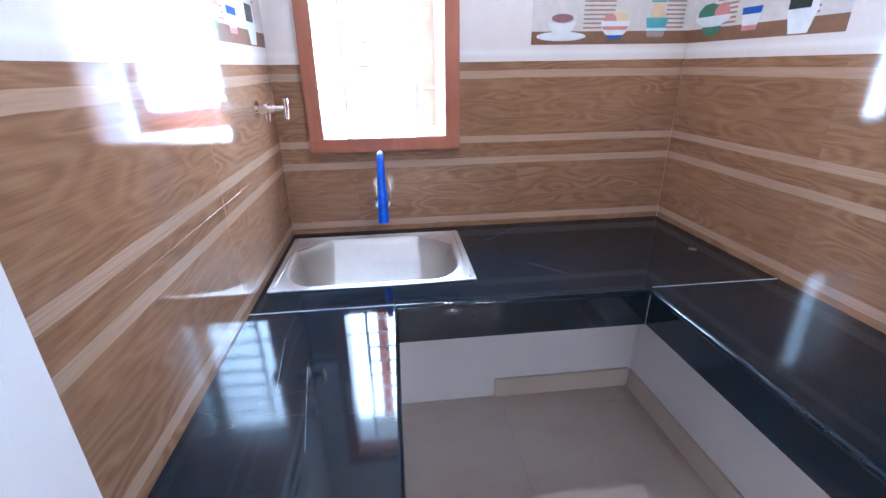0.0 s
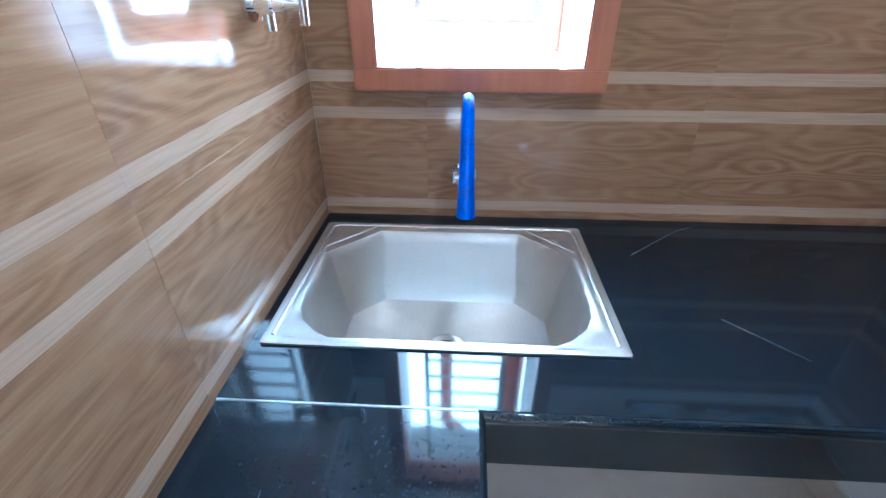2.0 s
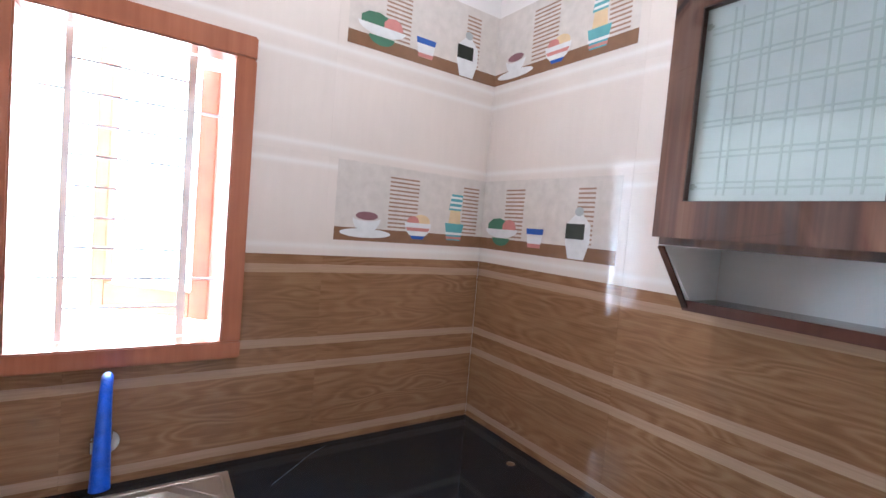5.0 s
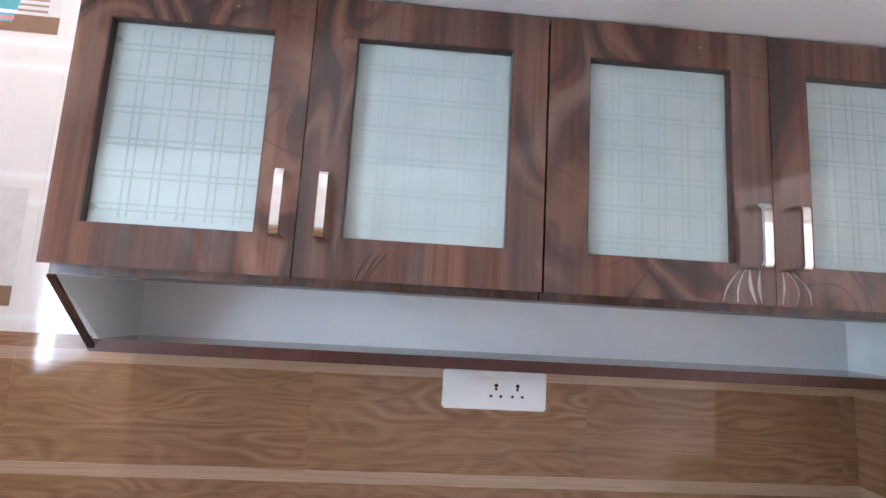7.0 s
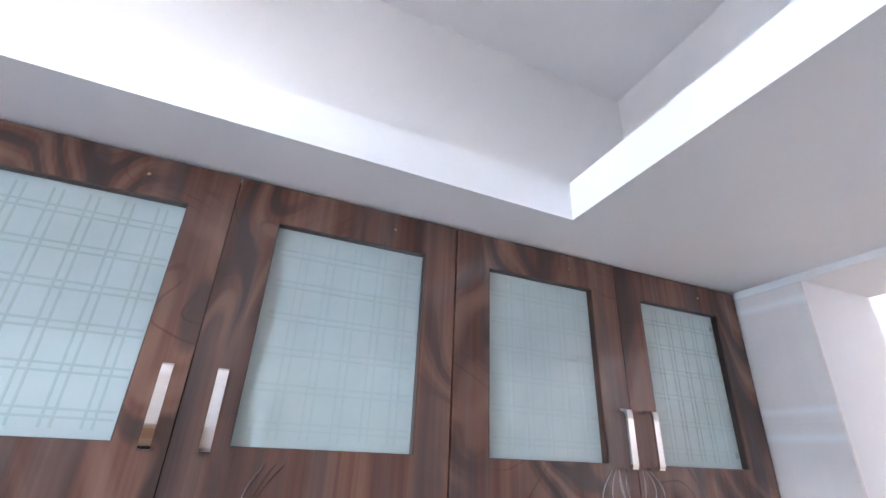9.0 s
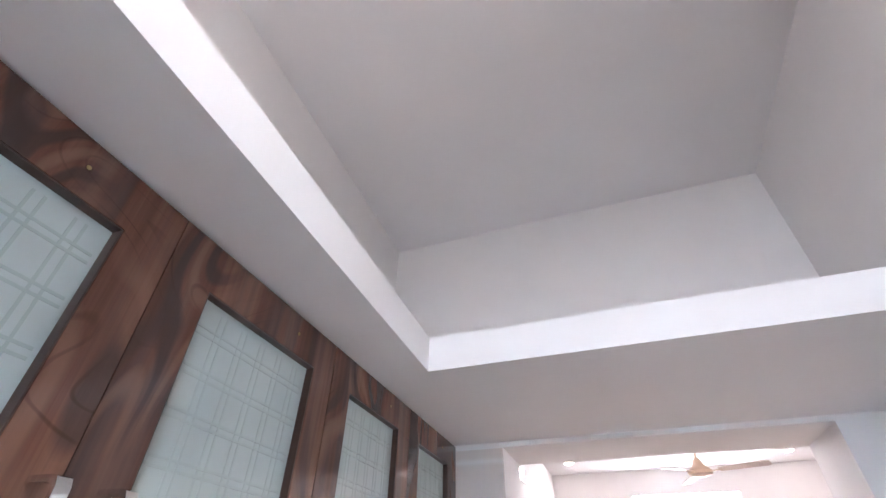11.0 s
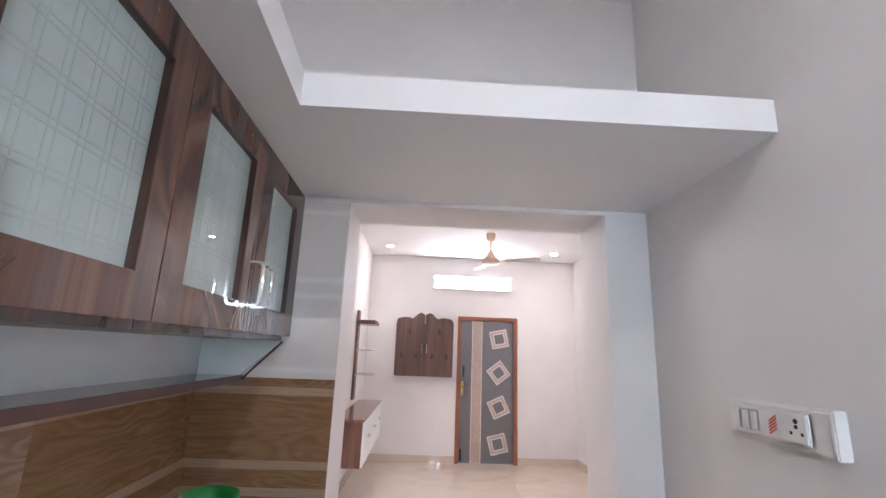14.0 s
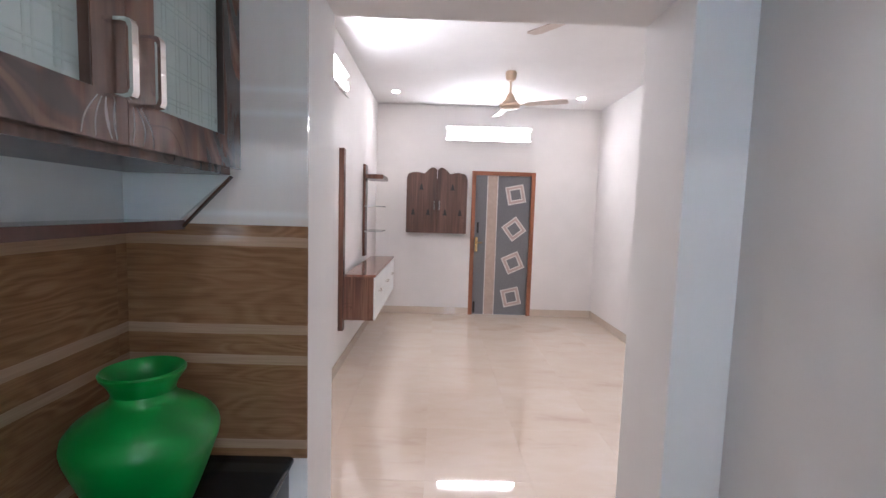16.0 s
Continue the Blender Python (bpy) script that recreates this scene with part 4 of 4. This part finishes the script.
# ---- hall ----
def hall_door():
    d = thing("door_1", pose(DX1, HS, 0, 0, 0, 180), "closed grey flush door with tilted square inlays in a teak frame", "door")
    tagged(d, kind="structure")
    w = DX1 - DX0
    # local x runs from the handle side, the room is towards -y after the turn, so +y here is into the wall
    fw = 0.058
    boxes("frame_post", TEAK_DOOR, [(0, fw, -0.012, 0.10, 0, DZ)], d, 0.004)
    boxes("frame_post", TEAK_DOOR, [(w - fw, w, -0.012, 0.10, 0, DZ)], d, 0.004)
    boxes("frame_head", TEAK_DOOR, [(fw, w - fw, -0.012, 0.10, DZ - 0.055, DZ)], d, 0.004)
    leaf = boxes("leaf", DOOR_GREY, [(fw + 0.002, w - fw - 0.002, 0.022, 0.060, 0.006, DZ - 0.057)], d, 0.002)
    f = 0.022
    boxes("inlay", DOOR_BEIGE, [(0.236, 0.372, f - 0.002, f + 0.001, 0.008, DZ - 0.060)], leaf, label="beige vertical inlay")
    for u in (0.226, 0.372):
        boxes("inlay_line", SILVER, [(u, u + 0.010, f - 0.003, f + 0.001, 0.008, DZ - 0.060)], leaf)
    for u, z, tilt in ((0.640, 1.770, -12), (0.634, 1.275, -38), (0.636, 0.780, -25), (0.628, 0.272, -14)):
        for side, mat, dy in ((0.132, SILVER, 0.002), (0.116, ROSE, 0.003), (0.086, SILVER, 0.004), (0.070, DOOR_GREY, 0.005)):
            bm = bmesh.new()
            bm_box(bm, -side, side, -dy, 0.0, -side, side)
            ob = part("square_inlay", bm, mat, leaf)
            ob.matrix_basis = Matrix.Translation((u, f, z)) @ Matrix.Rotation(radians(tilt), 4, "Y")
    hp = boxes("handle_plate", GOLD, [(0.070, 0.112, f - 0.008, f, 0.93, 1.14)], leaf, 0.003, "brass handle plate")
    bm = bmesh.new()
    bm_tube(bm, [(0.092, f - 0.006, 1.065), (0.092, f - 0.050, 1.065), (0.175, f - 0.052, 1.065)], 0.010, 12)
    part("handle", bm, GOLD, leaf, "brass lever handle", True)
    bm = bmesh.new()
    bm_box(bm, 0.092, 0.120, f - 0.016, f, 1.20, 1.36, 0.004)
    part("night_latch", bm, BLACK, leaf, "dark metal bolt")
    bm = bmesh.new()
    bm_tube(bm, [(0.085, f - 0.010, 0.03), (0.085, f - 0.010, 0.20)], 0.008, 10)
    bm_box(bm, 0.070, 0.100, f - 0.006, f, 0.03, 0.19)
    part("tower_bolt", bm, BLACK, leaf, "dark tower bolt")
    return d


hall_door()


def bell(bm, u, z, s, y):
    pts = [(-0.5, 0.0), (0.5, 0.0), (0.42, 0.14), (0.30, 0.30), (0.26, 0.62), (0.14, 0.86), (0.10, 1.0), (-0.10, 1.0), (-0.14, 0.86), (-0.26, 0.62), (-0.30, 0.30), (-0.42, 0.14)]
    f = [bm.verts.new((u + a * s, y, z + b * s * 1.35)) for a, b in pts]
    g = [bm.verts.new((v.co.x, y - 0.0015, v.co.z)) for v in f]
    bm.faces.new(f), bm.faces.new(g)
    for i in range(len(f)):
        j = (i + 1) % len(f)
        bm.faces.new((f[i], f[j], g[j], g[i]))


def shrine():
    s = thing("prayer_cabinet", pose(1.240, HS, 1.195, 0, 0, 180), "dark walnut prayer cabinet with a scalloped top on the wall", "cabinet")
    w, hgt, dep = 0.845, 0.80, 0.200
    def top(u):
        v = abs(u / w - 0.5) * 2
        if v < 0.42:
            return hgt + 0.075 + 0.035 * math.sin(math.pi * min(1, max(0, v / 0.30))) - 0.05 * max(0, v - 0.30) / 0.12
        if v < 0.93:
            t = (v - 0.42) / 0.51
            return hgt + 0.022 + 0.020 * math.sin(math.pi * t)
        return hgt + 0.022 - 0.07 * ((v - 0.93) / 0.07) ** 2
    def board(u0, u1, y0, y1, name, lab):
        bm = bmesh.new()
        us = np.linspace(u0, u1, 26)
        outline = [(u0, 0.0), (u1, 0.0)] + [(float(u), top(float(u))) for u in us[::-1]]
        f = [bm.verts.new((u, y0, z)) for u, z in outline]
        g = [bm.verts.new((u, y1, z)) for u, z in outline]
        bm.faces.new(f), bm.faces.new(g)
        for i in range(len(f)):
            j = (i + 1) % len(f)
            bm.faces.new((f[i], f[j], g[j], g[i]))
        return part(name, bm, WALNUT_MATT, s, lab)
    boxes("body", WALNUT_DARK, [(0.004, w - 0.004, -dep + 0.02, 0, 0.002, hgt - 0.04)], s)
    left = board(0.0, w / 2 - 0.002, -dep, -dep + 0.019, "door", "walnut door with bell cut-outs")
    right = board(w / 2 + 0.002, w, -dep, -dep + 0.019, "door", "walnut door with bell cut-outs")
    for dr, us in ((left, ((0.205, 0.60), (0.095, 0.25), (0.305, 0.25))), (right, ((w - 0.205, 0.60), (w - 0.095, 0.25), (w - 0.305, 0.25)))):
        for u, z in us:
            bm = bmesh.new()
            bell(bm, u, z, 0.062, -dep - 0.0002)
            part("bell_cutout", bm, BLACK, dr)
    for dr, u in ((left, w / 2 - 0.035), (right, w / 2 + 0.035)):
        bm = bmesh.new()
        bm_tube(bm, curve_pts([(u, -dep, 0.33), (u, -dep - 0.025, 0.335), (u, -dep - 0.025, 0.435), (u, -dep, 0.44)], 4), 0.007, 10)
        part("handle", bm, CHROME, dr, "chrome pull handle", True)
    return s


shrine()


def tv_unit():
    u = thing("television_unit", pose(0, 0, 0), "wall-hung walnut and white television unit with side shelves", "cabinet")
    y0, y1 = -5.36, -7.05
    boxes("tall_strip", WALNUT_HALL, [(HE - 0.045, HE, y0 - 0.06, y0 + 0.02, 0.375, 2.04)], u, 0.002, "tall dark walnut strip")
    boxes("tall_strip", WALNUT_HALL, [(HE - 0.030, HE, -6.78, -6.62, 0.94, 2.03)], u, 0.002, "tall dark walnut strip")
    boxes("body", WALNUT_HALL, [(1.368, HE - 0.046, y1, y0, 0.475, 0.880)], u, 0.002)
    boxes("top", LAM_TOP, [(1.350, HE - 0.046, y1, y0 + 0.008, 0.880, 0.902)], u, 0.002, "brown polished top board")
    n = 3
    step = (y0 - y1) / n
    for k in range(n):
        a, b = y0 - step * k - 0.004, y0 - step * (k + 1) + 0.004
        dr = boxes("drawer_front", SHELL, [(1.350, 1.367, b, a, 0.482, 0.874)], u, 0.002, "white drawer front")
        bm = bmesh.new()
        m = (a + b) / 2
        bm_tube(bm, curve_pts([(1.350, m - 0.06, 0.72), (1.325, m - 0.055, 0.72), (1.325, m + 0.055, 0.72), (1.350, m + 0.06, 0.72)], 4), 0.007, 10)
        part("handle", bm, CHROME, dr, "chrome pull handle", True)
    boxes("shelf", WALNUT_HALL, [(1.440, HE - 0.031, -7.0, -6.50, 1.855, 1.905)], u, 0.002, "thick walnut shelf")
    for z in (1.53, 1.235):
        boxes("shelf", GLASSY, [(1.455, HE - 0.031, -6.95, -6.55, z, z + 0.014)], u, 0.001, "thin glass shelf")
    return u


tv_unit()


def fan(x, y, spin):
    f = thing("ceiling_fan", pose(x, y, H), "ivory three-blade ceiling fan hanging from the hall ceiling", "fan", "hall ceiling fans")
    bm = bmesh.new()
    bm_lathe(bm, [(0.030, -0.095), (0.052, -0.075), (0.060, -0.02), (0.055, 0.0)], 24)
    part("canopy", bm, IVORY, f, smooth=True)
    bm = bmesh.new()
    bm_lathe(bm, [(0.012, -0.27), (0.012, -0.05)], 12)
    part("rod", bm, IVORY, f, smooth=True)
    bm = bmesh.new()
    bm_lathe(bm, [(0.055, -0.385), (0.105, -0.372), (0.112, -0.345), (0.085, -0.315), (0.055, -0.290), (0.040, -0.250), (0.022, -0.225)], 32)
    part("motor", bm, IVORY, f, smooth=True)
    for k in range(3):
        bm = bmesh.new()
        bm_box(bm, 0.09, 0.20, -0.018, 0.018, -0.352, -0.346, 0.002)
        for v in bm.verts:
            v.co = Matrix.Rotation(radians(spin + 120 * k), 3, "Z") @ v.co
        part("blade_arm", bm, IVORY, f)
        bm = bmesh.new()
        pts = [(0.17, -0.045), (0.56, -0.068), (0.60, -0.05), (0.605, 0.03), (0.58, 0.056), (0.17, 0.045)]
        bm_prism(bm, pts, -0.0025, 0.0025)
        m = Matrix.Rotation(radians(spin + 120 * k), 4, "Z") @ Matrix.Translation((0, 0, -0.345)) @ Matrix.Rotation(radians(-9), 4, "X")
        bm.transform(m)
        part("blade", bm, BLADE, f)
    return f


fan(0.060, -6.17, 158)
fan(-0.144, -3.81, -51)


def tube_light(m, group="hall tube lights"):
    t = thing("tube_light", m, "bright white tube light batten on the hall wall", "lamp", group)
    boxes("batten", PLASTIC, [(-0.60, 0.60, -0.030, -0.011, -0.035, 0.035)], t, 0.003)
    # added tray: its lit white face imitates bloom and shields the wall
    for sg in (-1, 1):
        bm = bmesh.new()
        tray = [(0.0, 0.0), (0.0, 0.050 * sg), (-0.062, 0.100 * sg), (-0.065, 0.098 * sg), (-0.012, 0.048 * sg), (-0.010, 0.0)]
        ends = [[bm.verts.new((u, y, z)) for y, z in tray] for u in (-0.61, 0.61)]
        for k in range(len(tray)):
            j = (k + 1) % len(tray)
            bm.faces.new((ends[0][k], ends[0][j], ends[1][j], ends[1][k]))
        bm.faces.new(ends[0]), bm.faces.new(ends[1][::-1])
        part("reflector", bm, PLASTIC, t, "white tray added to imitate the tube bloom")
    for u in (-0.60, 0.575):
        boxes("end_cap", PLASTIC, [(u, u + 0.025, -0.062, -0.029, -0.040, 0.040)], t, 0.004)
    bm = bmesh.new()
    prof = [(-0.030, -0.032), (-0.046, -0.029), (-0.056, -0.018), (-0.060, 0.0), (-0.056, 0.018), (-0.046, 0.029), (-0.030, 0.032)]
    ends = [[bm.verts.new((u, y, z)) for y, z in prof] for u in (-0.574, 0.574)]
    for k in range(len(prof) - 1):
        bm.faces.new((ends[0][k], ends[0][k + 1], ends[1][k + 1], ends[1][k]))
    bm.faces.new(ends[0]), bm.faces.new(ends[1][::-1])
    part("tube", bm, TUBE, t, "glowing white diffuser", True)
    return t


tube_light(pose(0.11, HS, 2.605, 0, 0, 180))
tube_light(pose(HE, -4.83, 2.590, 0, 0, -90))


def spot(x, y):
    s = thing("ceiling_spot_light", pose(x, y, H), "small round recessed ceiling spot light, lit", "lamp", "hall spot lights")
    bm = bmesh.new()
    bm_lathe(bm, [(0.058, -0.001), (0.060, -0.006), (0.050, -0.010), (0.046, -0.006), (0.045, -0.001)], 28)
    part("ring", bm, PLASTIC, s, smooth=True)
    bm = bmesh.new()
    bm_lathe(bm, [(0.044, -0.0105), (0.030, -0.0125), (0.010, -0.013)], 28)
    part("lens", bm, SPOT, s, "glowing warm lens", True)
    beam = bpy.data.lights.new("spot_beam", "SPOT")
    beam.energy, beam.color, beam.spot_size, beam.spot_blend, beam.shadow_soft_size = SPOT_WATTS, (1.0, 0.89, 0.82), radians(110), 0.8, 0.04
    ob = new("spot_beam", beam)
    ob.parent = s
    ob.matrix_world = pose(x, y, H - 0.02)


# the last four spots are unseen, added to light the hall
for x, y in ((1.370, -7.07), (-1.003, -7.12), (1.37, -4.4), (-1.0, -4.4), (1.37, -3.2), (-1.0, -3.2)):
    spot(x, y)

# ---- floor tiles ----
floor_meshes = {}


def floor_tile(x0, x1, y0, y1):
    key = (round(x1 - x0, 3), round(y1 - y0, 3))
    if key not in floor_meshes:
        bm = bmesh.new()
        bm_box(bm, 0.0003, x1 - x0 - 0.0003, 0.0003, y1 - y0 - 0.0003, -0.010, 0, 0.0005)
        floor_meshes[key] = mesh_of("floor_tile", bm, MARBLE)
    ob = new("floor_tile", floor_meshes[key])
    ob.parent = floor
    ob.matrix_world = Matrix.Translation((x0, y0, 0))


def tile_area(X0, X1, Y0, Y1):
    xs = sorted({X0, X1, *[v for v in (0.83 + 0.6 * k for k in range(-5, 4)) if X0 < v < X1]})
    ys = sorted({Y0, Y1, *[v for v in (-0.09 - 0.6 * k for k in range(-1, 14)) if Y0 < v < Y1]})
    for a, b in zip(xs, xs[1:]):
        for c, d in zip(ys, ys[1:]):
            floor_tile(a, b, c, d)


tile_area(-T, E + 0.14, HN, T)
tile_area(HW, HE, HS - 0.06, HN)
